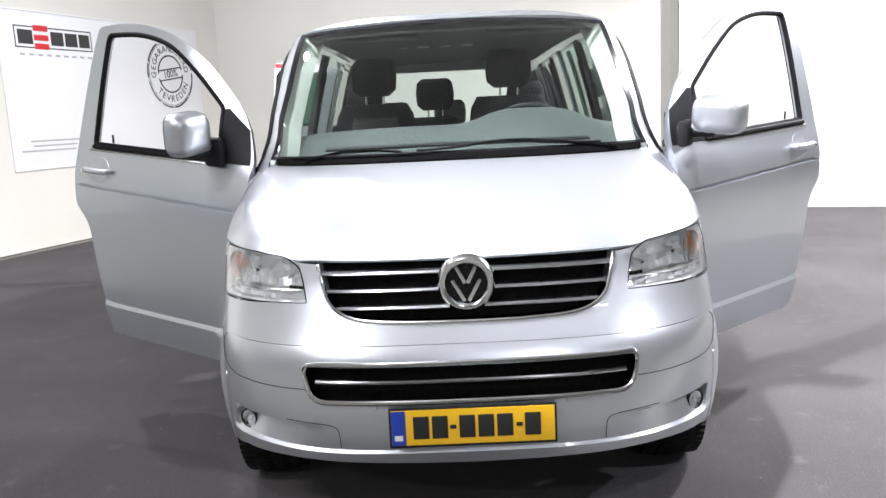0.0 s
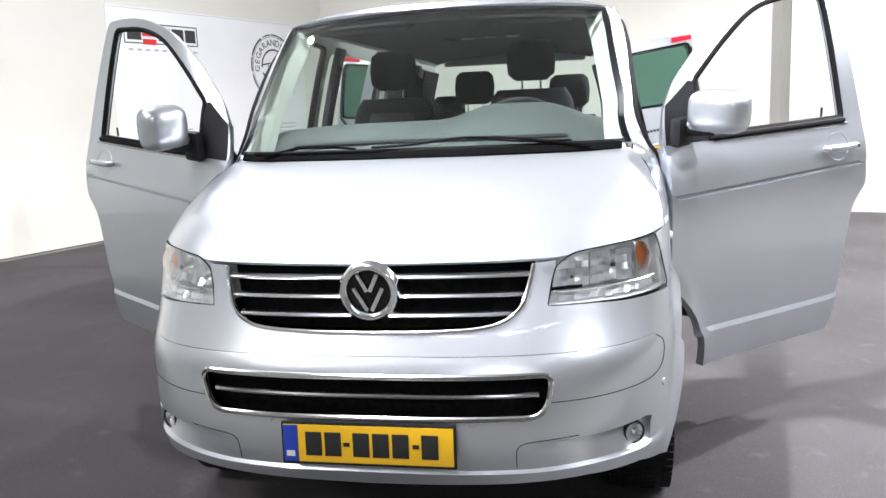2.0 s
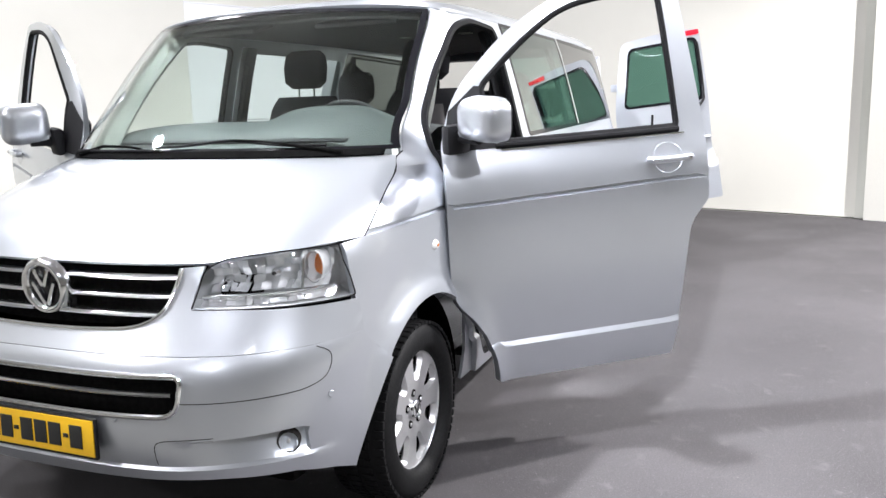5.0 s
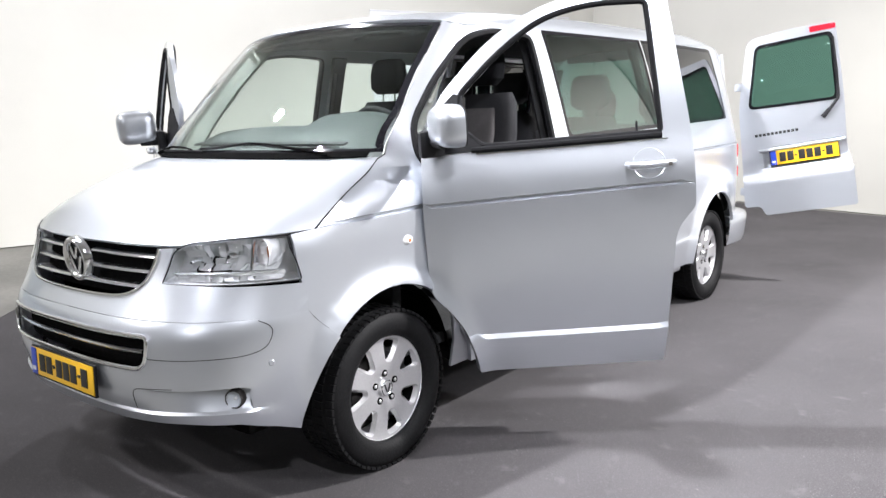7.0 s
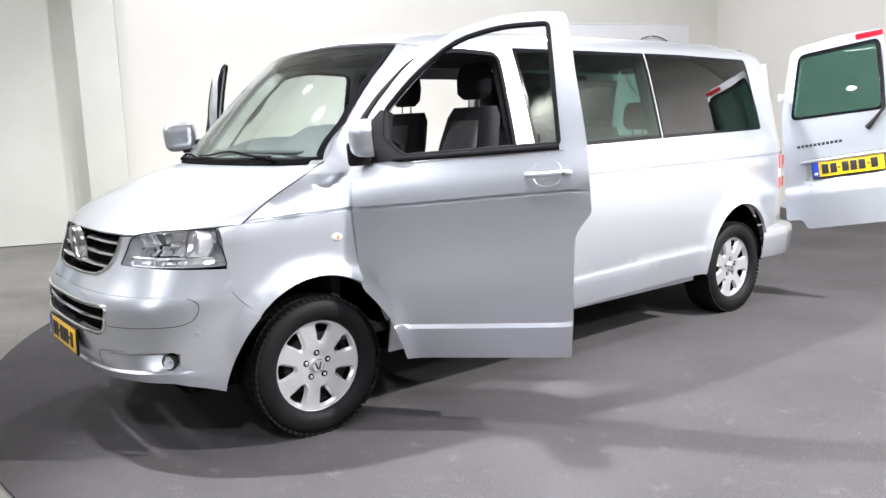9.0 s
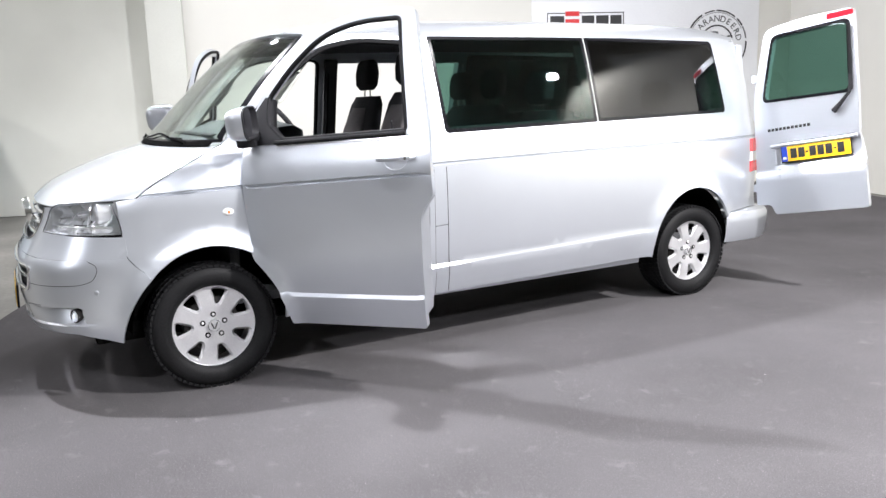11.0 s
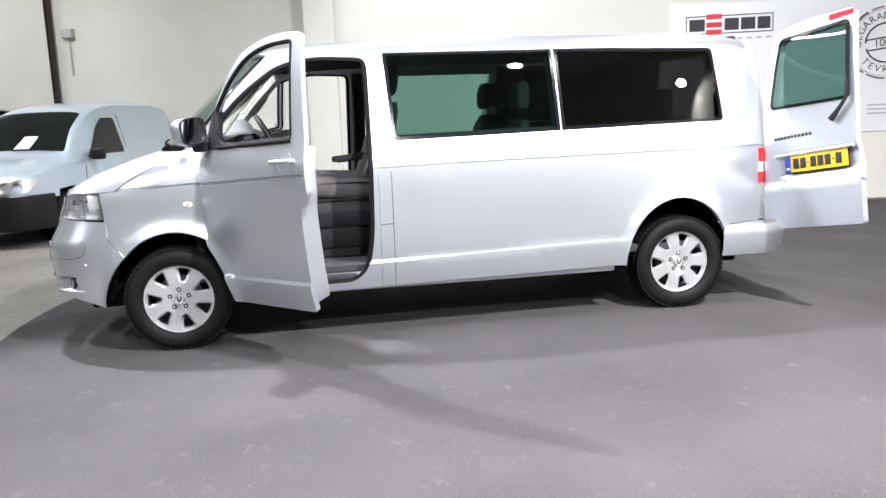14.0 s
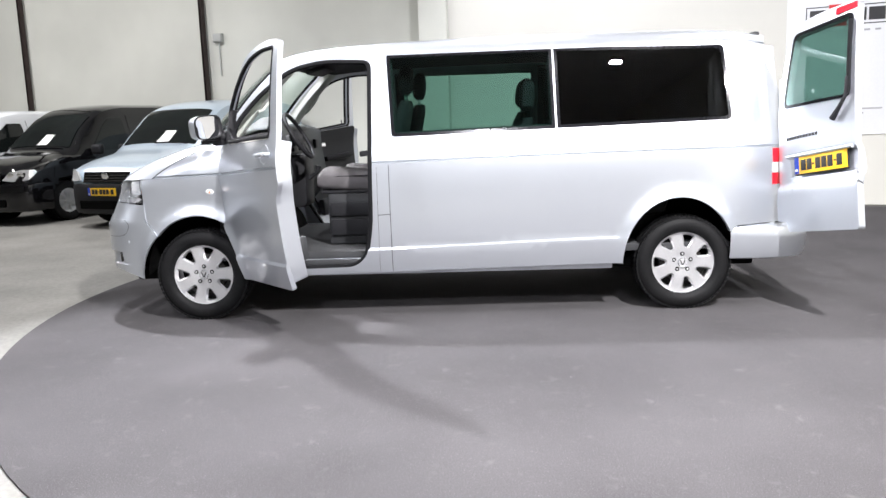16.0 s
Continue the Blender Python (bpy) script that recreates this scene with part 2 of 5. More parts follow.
def sheet(outline, holes, shape, step=0.05, thick=0.004, lines=(), flip=False, stretch=(1, 1)):
    """A curved panel: a flat outline with holes, laid on the surface shape(a, b), with thickness inwards.
    lines: polylines along which the surface has a crease."""
    loops = [dense(outline, step)] + [dense(h, step) for h in holes]
    pts, edges = [], []
    for loop in loops:
        base = len(pts)
        pts += [(p.x, p.y) for p in loop]
        edges += [(base + k, base + (k + 1) % len(loop)) for k in range(len(loop))]
    rim = np.array(pts)
    free, marks = [], []
    for line in lines:
        run = [(p.x, p.y) for p in dense(line, step, False)]
        marks += [(len(free) + k, len(free) + k + 1) for k in range(len(run) - 1)]
        free += run
    lo, hi = rim.min(0), rim.max(0)
    gx, gy = np.meshgrid(np.arange(lo[0], hi[0], step * stretch[0]), np.arange(lo[1], hi[1], step * stretch[1]))
    grid = np.c_[gx.ravel(), gy.ravel()]
    if free:
        f = np.array(free)
        far = np.array([((f - g) ** 2).sum(1).min() > (0.4 * step) ** 2 for g in grid])
        grid = grid[far]
    keep = inside(loops[0], grid)
    for h in loops[1:]:
        keep &= ~inside(h, grid)
    grid = grid[keep]
    keep = np.array([((rim - g) ** 2).sum(1).min() > (0.12 * step) ** 2 for g in grid]) if len(grid) else np.zeros(0, bool)
    edges += [(len(pts) + a, len(pts) + c) for a, c in marks]
    allp = [Vector(p) for p in pts] + [Vector(p) for p in free] + [Vector(p) for p in grid[keep]]
    vs, _, tris, _, _, _ = geometry.delaunay_2d_cdt(allp, edges, [], 0, 1e-6)
    flat = np.array([(v.x, v.y) for v in vs])
    tri = np.array(tris)
    mid = flat[tri].mean(1)
    ok = inside(loops[0], mid)
    for h in loops[1:]:
        ok &= ~inside(h, mid)
    tri = tri[ok]
    place = np.array([shape(a, b) for a, b in flat], float)
    nor = np.zeros_like(place)
    fn = np.cross(place[tri[:, 1]] - place[tri[:, 0]], place[tri[:, 2]] - place[tri[:, 0]])
    for k in range(3):
        np.add.at(nor, tri[:, k], fn)
    nor /= np.linalg.norm(nor, axis=1)[:, None] + 1e-12
    if flip:
        nor, tri = -nor, tri[:, ::-1]
    bm = bmesh.new()
    top = [bm.verts.new(p) for p in place]
    faces = [(int(a), int(b), int(c)) for a, b, c in tri]
    for f in faces:
        bm.faces.new([top[k] for k in f])
    if thick:
        low = [bm.verts.new(p) for p in place - thick * nor]
        for f in faces:
            bm.faces.new([low[k] for k in f[::-1]])
        once = {}
        for f in faces:
            for a, b in zip(f, f[1:] + f[:1]):
                once[(a, b)] = True
        for a, b in once:
            if (b, a) not in once:
                bm.faces.new((top[b], top[a], low[a], low[b]))
    loose = [v for v in bm.verts if not v.link_faces]
    bmesh.ops.delete(bm, geom=loose, context="VERTS")
    return bm


def on(shape, points, lift=0.0):
    """Places of flat points on a surface, lifted off it."""
    out = []
    for a, b in points:
        p = Vector(shape(a, b))
        if lift:
            n = (Vector(shape(a + 0.004, b)) - p).cross(Vector(shape(a, b + 0.004)) - p).normalized()
            p = p + n * lift
        out.append(p)
    return out


# ---- hall ----
WALL_TURN = 20.0
CORNER = Vector((-3.85, 11.3, 0))
HALL = pose(CORNER.x, CORNER.y, 0, 0, 0, -WALL_TURN)  # hall axes: x along the rear wall, y out of it (negative is inside)
WALL_WHITE = material("white_wall_paint", (0.66, 0.65, 0.60), 0.85, grain=0.02, size=90, stain=0.035, stain_size=0.9, bump=0.15)
WALL_GREY = material("grey_wall_paint", (0.60, 0.605, 0.555), 0.85, grain=0.03, size=80, stain=0.07, stain_size=0.7, bump=0.2)
CARPET = carpet("grey_carpet", (0.069, 0.0655, 0.068))
CONCRETE = material("worn_concrete", (0.17, 0.165, 0.15), 0.7, grain=0.12, size=30, stain=0.28, stain_size=0.8, bump=0.25)
CEILING = material("unseen_ceiling", (0.55, 0.55, 0.55), 0.9, grain=0.05, size=40, stain=0.08)


def structure(name, bm, mat, label, m=None):
    return tagged(part(name, bm, mat, None, "", m), label, name.rstrip("_0123456789").split("_")[0], "", "structure")


structure("floor", box((60, 60, 0.2), (0, 0, -0.112)), CONCRETE, "worn pale concrete hall floor with stains")
# Carpet: a low sheet with a round front edge, reaching to the walls behind.
arc = [(4.8 * math.sin(radians(a)) + 0.1, 4.42 - 4.8 * math.cos(radians(a))) for a in range(-84, 84, 2)]
edge = arc + [(9.5, 4.2), (12.0, 5.4), (-3.7, 11.1), (-6.6, 3.2)]
structure("carpet", sheet(edge, [], lambda a, b: (a, b, 0.0), 0.6, 0.011), CARPET, "dark grey needle felt carpet with a rounded edge")
structure("wall_rear", box((22, 0.3, 6.5), (11, 0.15, 3.25)), WALL_WHITE, "white painted smooth rear hall wall", HALL)
structure("wall_rear_bay", box((14.7, 0.18, 6.5), (14.78, -0.093, 3.25), 0.004), WALL_WHITE, "white painted wall bay standing proud", HALL)
structure("pilaster", box((0.11, 0.06, 6.5), (7.36, -0.032, 3.25), 0.006), WALL_GREY, "narrow pale grey wall pilaster", HALL)
structure("column", box((0.45, 0.50, 6.5), (-0.13, -9.65, 3.25), 0.012), WALL_GREY, "pale grey concrete column in the wall", HALL)
structure("wall_side", box((0.3, 9.7, 6.5), (-0.15, -4.55, 3.25)), WALL_WHITE, "white painted side hall wall with a banner", HALL)
structure("wall_side_far", box((0.3, 21.3, 6.5), (-0.45, -20.5, 3.25)), WALL_GREY, "pale grey painted side hall wall", HALL)
# Front and right walls are unseen, added to close the hall.
structure("wall_front", box((24, 0.3, 6.5), (11, -31.2, 3.25)), WALL_GREY, "unseen pale grey front wall that closes the hall", HALL)
structure("wall_right", box((0.3, 32, 6.5), (22.15, -15.4, 3.25)), WALL_WHITE, "unseen white right wall that closes the hall", HALL)
# Unseen ceiling, added pale so that it bounces light down.
structure("ceiling", box((24, 33, 0.2), (11, -15.5, 6.6)), CEILING, "unseen grey ceiling with a tone set to bounce light", HALL)

# ---- lamps ----
def spot_lamp(name, eye, target, watts, cone, size, color=(0.99, 0.985, 1.0)):
    data = bpy.data.lights.new(name, "SPOT")
    data.energy, data.spot_size, data.spot_blend, data.shadow_soft_size, data.color = watts, radians(cone), 0.45, size, color
    ob = new(name, data)
    ob.matrix_world = look(eye, target)
    return ob


def area_lamp(name, eye, target, watts, sx, sy, color=(1, 1, 1)):
    data = bpy.data.lights.new(name, "AREA")
    data.energy, data.shape, data.size, data.size_y, data.color = watts, "RECTANGLE", sx, sy, color
    ob = new(name, data)
    ob.matrix_world = look(eye, target)
    return ob


WARM = (0.99, 0.972, 0.99)
COOL = (0.93, 0.935, 1.0)
FLOODS_AND_FILLS = (
    ((-1.2, -0.5, 5.5), (3.1, 2.8, 0), 2100, 66, COOL),
    ((2.35, 0.45, 5.5), (3.1, 3.0, 0), 700, 64, COOL),
    ((5.6, 4.9, 5.5), (3.2, 5.0, 0), 2750, 112, WARM),
    ((5.5, 7.2, 4.5), (3.6, 7.6, 0), 300, 140, WARM),
    ((-4.2, 0.7, 5.5), (-3.6, 3.6, 0), 230, 120, COOL),
    ((-3.4, 3.4, 5.5), (-3.6, 5.0, 0), 400, 165, COOL),
    # Unseen fill, added to brighten the walls behind the van.
    ((-1.5, 6.5, 5.5), (-1.4, 6.5, 0), 300, 170, COOL),
    # Unseen fill, added to brighten the open driver's door.
    ((6.0, -2.5, 5.5), (2.0, 1.6, 1.0), 650, 40, COOL),
    # Unseen fill, added to brighten the van's left side.
    ((9.8, 3.0, 5.5), (0.9, 3.1, 1.0), 1250, 36, COOL),
    # Unseen fill far ahead, added to brighten the bumper and fascia.
    ((3.0, -13.0, 5.6), (0.4, 0.6, 1.0), 650, 26, COOL),
)
for eye, aim, watts, cone, tone in FLOODS_AND_FILLS:
    spot_lamp("flood_and_fill", eye, aim, watts, cone, 0.09, tone)
# Unseen strip-shaped fills, added to brighten the aisle wall and the parked vans.
for x, y in ((-4.4, -3.6), (-5.6, -8.4)):
    area_lamp("strip_and_fill", (x, y, 6.3), (x - 0.3, y, 0), 260, 0.3, 2.4, WARM)
# A row of strip lights in the front of the hall.
for x in (-3.2, -0.2, 2.8, 5.8):
    area_lamp("strip_and_fill", (x, -7.4, 6.3), (x, -7.4, 0), 12, 1.5, 0.16, COOL)

# ---- van: shape of the body ----
WF, BOW = 0.905, 0.80
hood = smooth_curve([0.165, 0.19, 0.24, 0.32, 0.45, 0.6, 0.79], [0.985, 1.012, 1.05, 1.093, 1.145, 1.198, 1.25])
screen = smooth_curve([0.79, 1.0, 1.2, 1.40, 1.44], [1.25, 1.464, 1.658, 1.826, 1.852])
crown = smooth_curve([1.44, 1.5, 1.65, 1.9, 2.4, 3.2, 4.3, 4.65, 4.85, 4.95], [1.852, 1.876, 1.905, 1.93, 1.953, 1.966, 1.964, 1.948, 1.915, 1.875])
front_line = smooth_curve([0.22, 0.27, 0.33, 0.45, 0.55, 0.64, 0.70, 0.76, 0.84, 0.92, 0.985, 1.012, 1.05, 1.093, 1.145, 1.198, 1.25, 1.464, 1.658, 1.826, 1.852, 1.90],
                          [0.24, 0.145, 0.09, 0.047, 0.035, 0.036, 0.045, 0.078, 0.115, 0.147, 0.165, 0.19, 0.24, 0.32, 0.45, 0.6, 0.79, 1.0, 1.2, 1.40, 1.44, 1.56])
width = smooth_curve([0.20, 0.27, 0.35, 0.45, 0.6, 0.9, 1.05, 1.12, 1.28, 1.5, 1.7, 1.80, 1.84, 1.90], [0.885, 0.90, 0.918, 0.935, 0.948, 0.955, 0.952, 0.946, 0.905, 0.850, 0.795, 0.762, 0.745, 0.70])
shoulder = smooth_curve([0.5, 1.12, 2.25, 4.9], [1.026, 1.047, 1.09, 1.118])
moulding = smooth_curve([1.2, 2.1, 3.9, 4.7], [0.475, 0.485, 0.525, 0.53])
ARCH_F, ARCH_R = (0.915, 0.335, 0.40, 0.425), (4.265, 0.335, 0.385, 0.46)


def bow(x):
    return BOW * (1 - max(0.0, 1 - (abs(x) / WF) ** 3) ** (1 / 3))


def step_up(a, b, x):
    s = min(max((x - a) / (b - a), 0.0), 1.0)
    return s * s * (3 - 2 * s)


def side_x(y, z, detail=True):
    """Half width of the body at length y and height z."""
    b = y - front_line(z)
    g = WF * max(0.0, 1 - max(0.0, 1 - max(b, 0.0) / BOW) ** 3) ** (1 / 3) + 0.12 * max(0.0, b - 0.6)
    w = width(z)
    if y > 4.35:
        w *= 1 - 0.125 * ((y - 4.35) / 0.68) ** 2.4
    x = (max(g, 0.05) ** -24 + w ** -24) ** (-1 / 24)
    if detail:
        off = abs(z - shoulder(y))
        if off < 0.009:
            x -= 0.014 * (1 - step_up(0.003, 0.009, off))
        if z < 0.8:
            x += (0.012 - 0.0055 * step_up(2.12, 2.7, y)) * step_up(0.012, -0.005, z - moulding(y)) if y > 1.1 else 0
        for cy, cz, ra, rb in (ARCH_F, ARCH_R):
            d = (math.hypot((y - cy) / ra, (z - cz) / rb) - 1) * 0.42
            if z > 0.25 and d < 0.2:
                x += 0.030 * math.exp(-(max(d, 0) / 0.05) ** 2)
    return x


def left(y, z):
    return (side_x(y, z), y, z)


def right(y, z):
    return (-side_x(y, z), y, z)


# Plan contour of the nose, by its length from the middle.
_xs = [WF * min(1.0, math.sin(k / 160 * math.pi / 2) ** (2 / 3)) for k in range(158)]
_arc = [0.0]
for _a, _b in zip(_xs, _xs[1:]):
    _arc.append(_arc[-1] + math.hypot(_b - _a, bow(_b) - bow(_a)))


def at_x(x):
    return math.copysign(float(np.interp(abs(x), _xs, _arc)), x)


def face(u, z):
    """A place on the nose: u along its contour, at height z."""
    x = math.copysign(float(np.interp(abs(u), _arc, _xs)), u)
    return (x, front_line(z) + bow(x), z)


def bonnet_at(x, e):
    return (x, e + bow(x), hood(e))


def screen_at(x, e):
    return (x, e + bow(x), screen(e))


def roof_at(x, e):
    fade = 1 - step_up(1.4, 2.3, e)
    zt = crown(e)
    narrow = 1 - 0.075 * step_up(4.3, 5.0, e)
    return (x * narrow, e + bow(x) * fade * (1 - 0.2 * step_up(0.5, 0.72, abs(x))), 1.80 + (zt - 1.80) * max(0.0, 1 - (abs(x) / 0.760) ** 3.2) ** (1 / 2.2))


def arch(spec, a0, a1, n=18):
    cy, cz, ra, rb = spec
    return [(cy + ra * math.cos(radians(a0 + (a1 - a0) * k / n)), cz + rb * math.sin(radians(a0 + (a1 - a0) * k / n))) for k in range(n + 1)]


van = thing("passenger_van", "silver long passenger van with its doors standing open", "van")

# Outlines on the side, as length and height.
BONNET_LINE = spline([(0.59, 1.022), (0.69, 1.09), (0.82, 1.16), (1.05, 1.262)], 4)
SCREEN_EDGE = spline([(1.05, 1.262), (1.16, 1.40), (1.325, 1.60), (1.55, 1.822)], 4)
OPENING = rounded([(1.17, 1.25), (1.22, 0.76), (1.33, 0.60), (1.44, 0.42), (1.50, 0.355), (2.02, 0.365), (2.11, 0.44), (2.152, 0.66), (2.165, 1.2), (2.168, 1.785), (1.84, 1.800), (1.605, 1.752), (1.365, 1.568), (1.205, 1.392)],
                  [0.03, 0.05, 0.1, 0.05, 0.05, 0.06, 0.08, 0.1, 0.1, 0.06, 0.1, 0.1, 0.1, 0.1])
WIN = [(2.312, 1.260), (3.435, 1.282), (3.425, 1.828), (2.282, 1.824)]
WIN2 = [(3.447, 1.282), (4.622, 1.304), (4.590, 1.806), (3.437, 1.828)]
SLIDE = rounded([(2.27, 0.37), (3.30, 0.39), (3.42, 0.55), (3.42, 1.76), (2.24, 1.76), (2.24, 0.6)], [0.08, 0.08, 0.1, 0.06, 0.06, 0.1])


def corners(w):
    return [0.028, 0.006, 0.006, 0.022] if w is WIN else [0.006, 0.034, 0.034, 0.006] if w is WIN2 else [0.04] * 4


def window_hole(w, d=0.004):
    return rounded(inset(w, d), corners(w))


side = [(0.588, 0.658), (0.549, 0.697), (0.521, 0.7355), (0.509, 0.845), (0.503, 0.94), (0.499, 1.011)] + [tuple(p) for p in BONNET_LINE + SCREEN_EDGE[1:]]
side += [(1.66, 1.829), (1.8, 1.83), (2.3, 1.832), (4.72, 1.832), (4.885, 1.80), (4.965, 1.5), (5.01, 1.1), (5.0, 0.60), (4.66, 0.585)]
side += [p for p in arch(ARCH_R, 28, 180)] + [(3.878, 0.345), (1.60, 0.312), (1.41, 0.312), (1.385, 0.40), (1.315, 0.53), (1.235, 0.65)] + [p for p in arch(ARCH_F, 56, 138)]
CREASES = [[(y, shoulder(y) + o) for y in np.arange(0.56, 4.98, 0.1)] for o in (-0.009, -0.0035, 0.0035, 0.009)]
CREASES += [[(y, moulding(y) + o) for y in np.arange(1.32, 3.85, 0.03)] for o in (-0.006, 0.0035, 0.013)]
for cy, cz, ra, rb in (ARCH_F, ARCH_R):
    for k in (1.05, 1.11, 1.18, 1.27):
        CREASES.append([(cy + ra * k * math.cos(radians(a)), cz + rb * k * math.sin(radians(a))) for a in range(62 if cy < 2 else 42, 126 if cy < 2 else 160, 4)])
part("body_side", sheet(side, [OPENING, window_hole(WIN), window_hole(WIN2)], left, 0.045, 0.02, CREASES), PAINT, van, "silver side wall with wheel arches", angle=26)
part("body_side", sheet(side, [OPENING, SLIDE, window_hole(WIN2)], right, 0.055, 0.02, CREASES, flip=True), PAINT, van, "silver side wall with wheel arches", angle=26)

edge_x = lambda line: [(side_x(y, z, False), front_line(z)) for y, z in line]
right_half = edge_x(BONNET_LINE)
BONNET = [(0.535, 0.168), (0.0, 0.165), (-0.535, 0.168)] + [(-x, e) for x, e in right_half] + [(-0.40, 0.79), (0.0, 0.792), (0.40, 0.79)] + [(x, e) for x, e in right_half[::-1]]
part("bonnet", sheet(BONNET, [], bonnet_at, 0.05, 0.012), PAINT, van, "silver bonnet")
glass_half = edge_x(SCREEN_EDGE)
ring = [(-x, e) for x, e in glass_half] + [(0.0, 1.447)] + [(x, e) for x, e in glass_half[::-1]]
pane = inset(ring, 0.027)
part("windscreen", sheet(pane, [], screen_at, 0.06, 0.005), WINDSCREEN, van, "pale green tinted windscreen").visible_shadow = False
part("windscreen_border", sheet(inset(ring, 0.005), [pane], screen_at, 0.05, 0.006), BLACK_GLOSS, van, "black windscreen border")
ROOF = [(-0.757, e) for e in np.arange(4.92, 1.43, -0.1)] + [(x, 1.437) for x in np.arange(-0.725, 0.73, 0.05)] + [(0.757, e) for e in np.arange(1.48, 4.93, 0.1)]
part("roof", sheet(ROOF, [], roof_at, 0.06, 0.015), PAINT, van, "silver roof", angle=60)

# Nose: bumper below, fascia above.
E1 = at_x(0.867)
GRILLE = spline([(0.467, 0.975), (0.452, 0.915), (0.425, 0.852), (0.35, 0.812), (0.2, 0.800), (0.0, 0.797)], 4)
fascia = [(0, 0.738), (at_x(0.4), 0.737), (at_x(0.7), 0.735), (at_x(0.83), 0.7352), (at_x(0.880), 0.7362), (E1, 0.838), (at_x(0.72), 0.848), (at_x(0.505), 0.862), (at_x(0.515), 0.92), (at_x(0.53), 0.980)]
fascia += [(at_x(p.x), p.y) for p in GRILLE]
part("fascia", sheet(fascia + [(-u, z) for u, z in fascia[-2:0:-1]], [], face, 0.045, 0.012), PAINT, van, "silver front panel round the grille")


def along(y, z):
    """The place along the nose contour that lies at length y."""
    b = min(max((y - front_line(z)) / BOW, 0.0), 1.0)
    return at_x(WF * (1 - (1 - b) ** 3) ** (1 / 3))


bumper = [(0, 0.7365), (at_x(0.4), 0.7355), (at_x(0.7), 0.7335), (at_x(0.83), 0.7351), (at_x(0.880), 0.7361)] + [(along(y, z), z) for y, z in [(0.548, 0.694), (0.588, 0.655)] + [(y - 0.05 * k / 12, z) for k, (y, z) in enumerate(arch(ARCH_F, 138, 180, 12))]] + [(at_x(0.850), 0.304), (at_x(0.825), 0.330), (at_x(0.76), 0.360), (at_x(0.6), 0.364), (at_x(0.4), 0.357), (0, 0.350)]
LOW = rounded([(-at_x(0.52), 0.685), (at_x(0.52), 0.685), (at_x(0.50), 0.565), (-at_x(0.50), 0.565)], [0.035, 0.035, 0.055, 0.055])


# ---- van: wheels ----
def wheel(at, turn, owner=None):
    w = new("wheel")
    w.parent = owner or van
    w.matrix_basis = pose(*at, 0, 0, turn)
    tyre = lathe([(0.215, 0.085), (0.224, 0.10), (0.25, 0.114), (0.285, 0.112), (0.312, 0.098), (0.324, 0.082), (0.328, 0.04), (0.328, -0.04), (0.324, -0.082), (0.312, -0.098), (0.28, -0.11), (0.22, -0.10), (0.215, -0.085)], 64, True)
    part("tyre", tyre, RUBBER, w, "black tyre")
    tyre = bmesh.new()
    for row, wide, off in ((0.086, 0.036, 0.0), (-0.086, 0.036, 0.5), (0.03, 0.044, 0.3), (-0.03, 0.044, 0.8)):
        for k in range(64):
            a = (k + off) * 2 * math.pi / 64
            r = 0.327 if abs(row) < 0.05 else 0.321
            add_box(tyre, (wide, 0.024, 0.011), (row, r * math.cos(a), r * math.sin(a)), 0, (math.degrees(a) + 90, 0, 0))
    tagged(part("tread", tyre, RUBBER, w, "black rubber tread"), kind="stuff")
    holes = []
    for k in range(7):
        c = 2 * math.pi * (k + 0.5) / 7
        holes.append(rounded([(0.183 * math.cos(c + s * 0.19), 0.183 * math.sin(c + s * 0.19)) for s in (-1, 0, 1)] + [(0.108 * math.cos(c + s * 0.07), 0.108 * math.sin(c + s * 0.07)) for s in (1, -1)], [0.012, 0.0, 0.012, 0.007, 0.007], 3))
    disc = [(0.205 * math.cos(2 * math.pi * k / 56), 0.205 * math.sin(2 * math.pi * k / 56)) for k in range(56)]
    rims = [np.array([tuple(p) for p in dense(h, 0.006)]) for h in holes]

    def spokes(a, b):
        near = min(float(((h - (a, b)) ** 2).sum(1).min()) for h in rims) ** 0.5
        r = math.hypot(a, b)
        return (0.072 - 0.9 * max(0, 0.13 - r) ** 2 + 0.55 * max(0, r - 0.17) ** 1.5 - 0.018 * max(0.0, 1 - near / 0.011), a, b)

    bevels = [[tuple(p) for p in inset(h, -0.0115)] for h in holes]
    rim = sheet(disc, holes, spokes, 0.02, 0.03, [b + b[:1] for b in bevels])
    add_lathe(rim, [(0.198, 0.066), (0.206, 0.088), (0.214, 0.092), (0.216, 0.086), (0.207, 0.07), (0.200, -0.08)], 56)
    part("rim", rim, ALLOY, w, "silver seven-spoke alloy rim", Matrix.Diagonal((1, 1.06, 1.06, 1)), 30)
    part("brake_drum", lathe([(0.0, 0.03), (0.13, 0.03), (0.145, 0.02), (0.148, -0.05), (0.0, -0.05)], 32), STEEL, w, "dull steel brake drum")
    cap = part("hub_cap", lathe([(0.0, 0.080), (0.022, 0.080), (0.028, 0.078)], 28), ALLOY, w, "silver hub cap")
    part("cap_ring", lathe([(0.027, 0.078), (0.030, 0.083), (0.033, 0.080), (0.034, 0.05)], 28), CHROME, cap, "chrome ring")
    for yy, tt in ((-0.009, 20), (0.009, -20)):
        part("cap_bar", box((0.004, 0.006, 0.036), (0.081, yy, 0), 0.001, (tt, 0, 0)), DARK_PLASTIC, cap, "dark bar")
    for k in range(5):
        a = 2 * math.pi * (k + 0.25) / 5
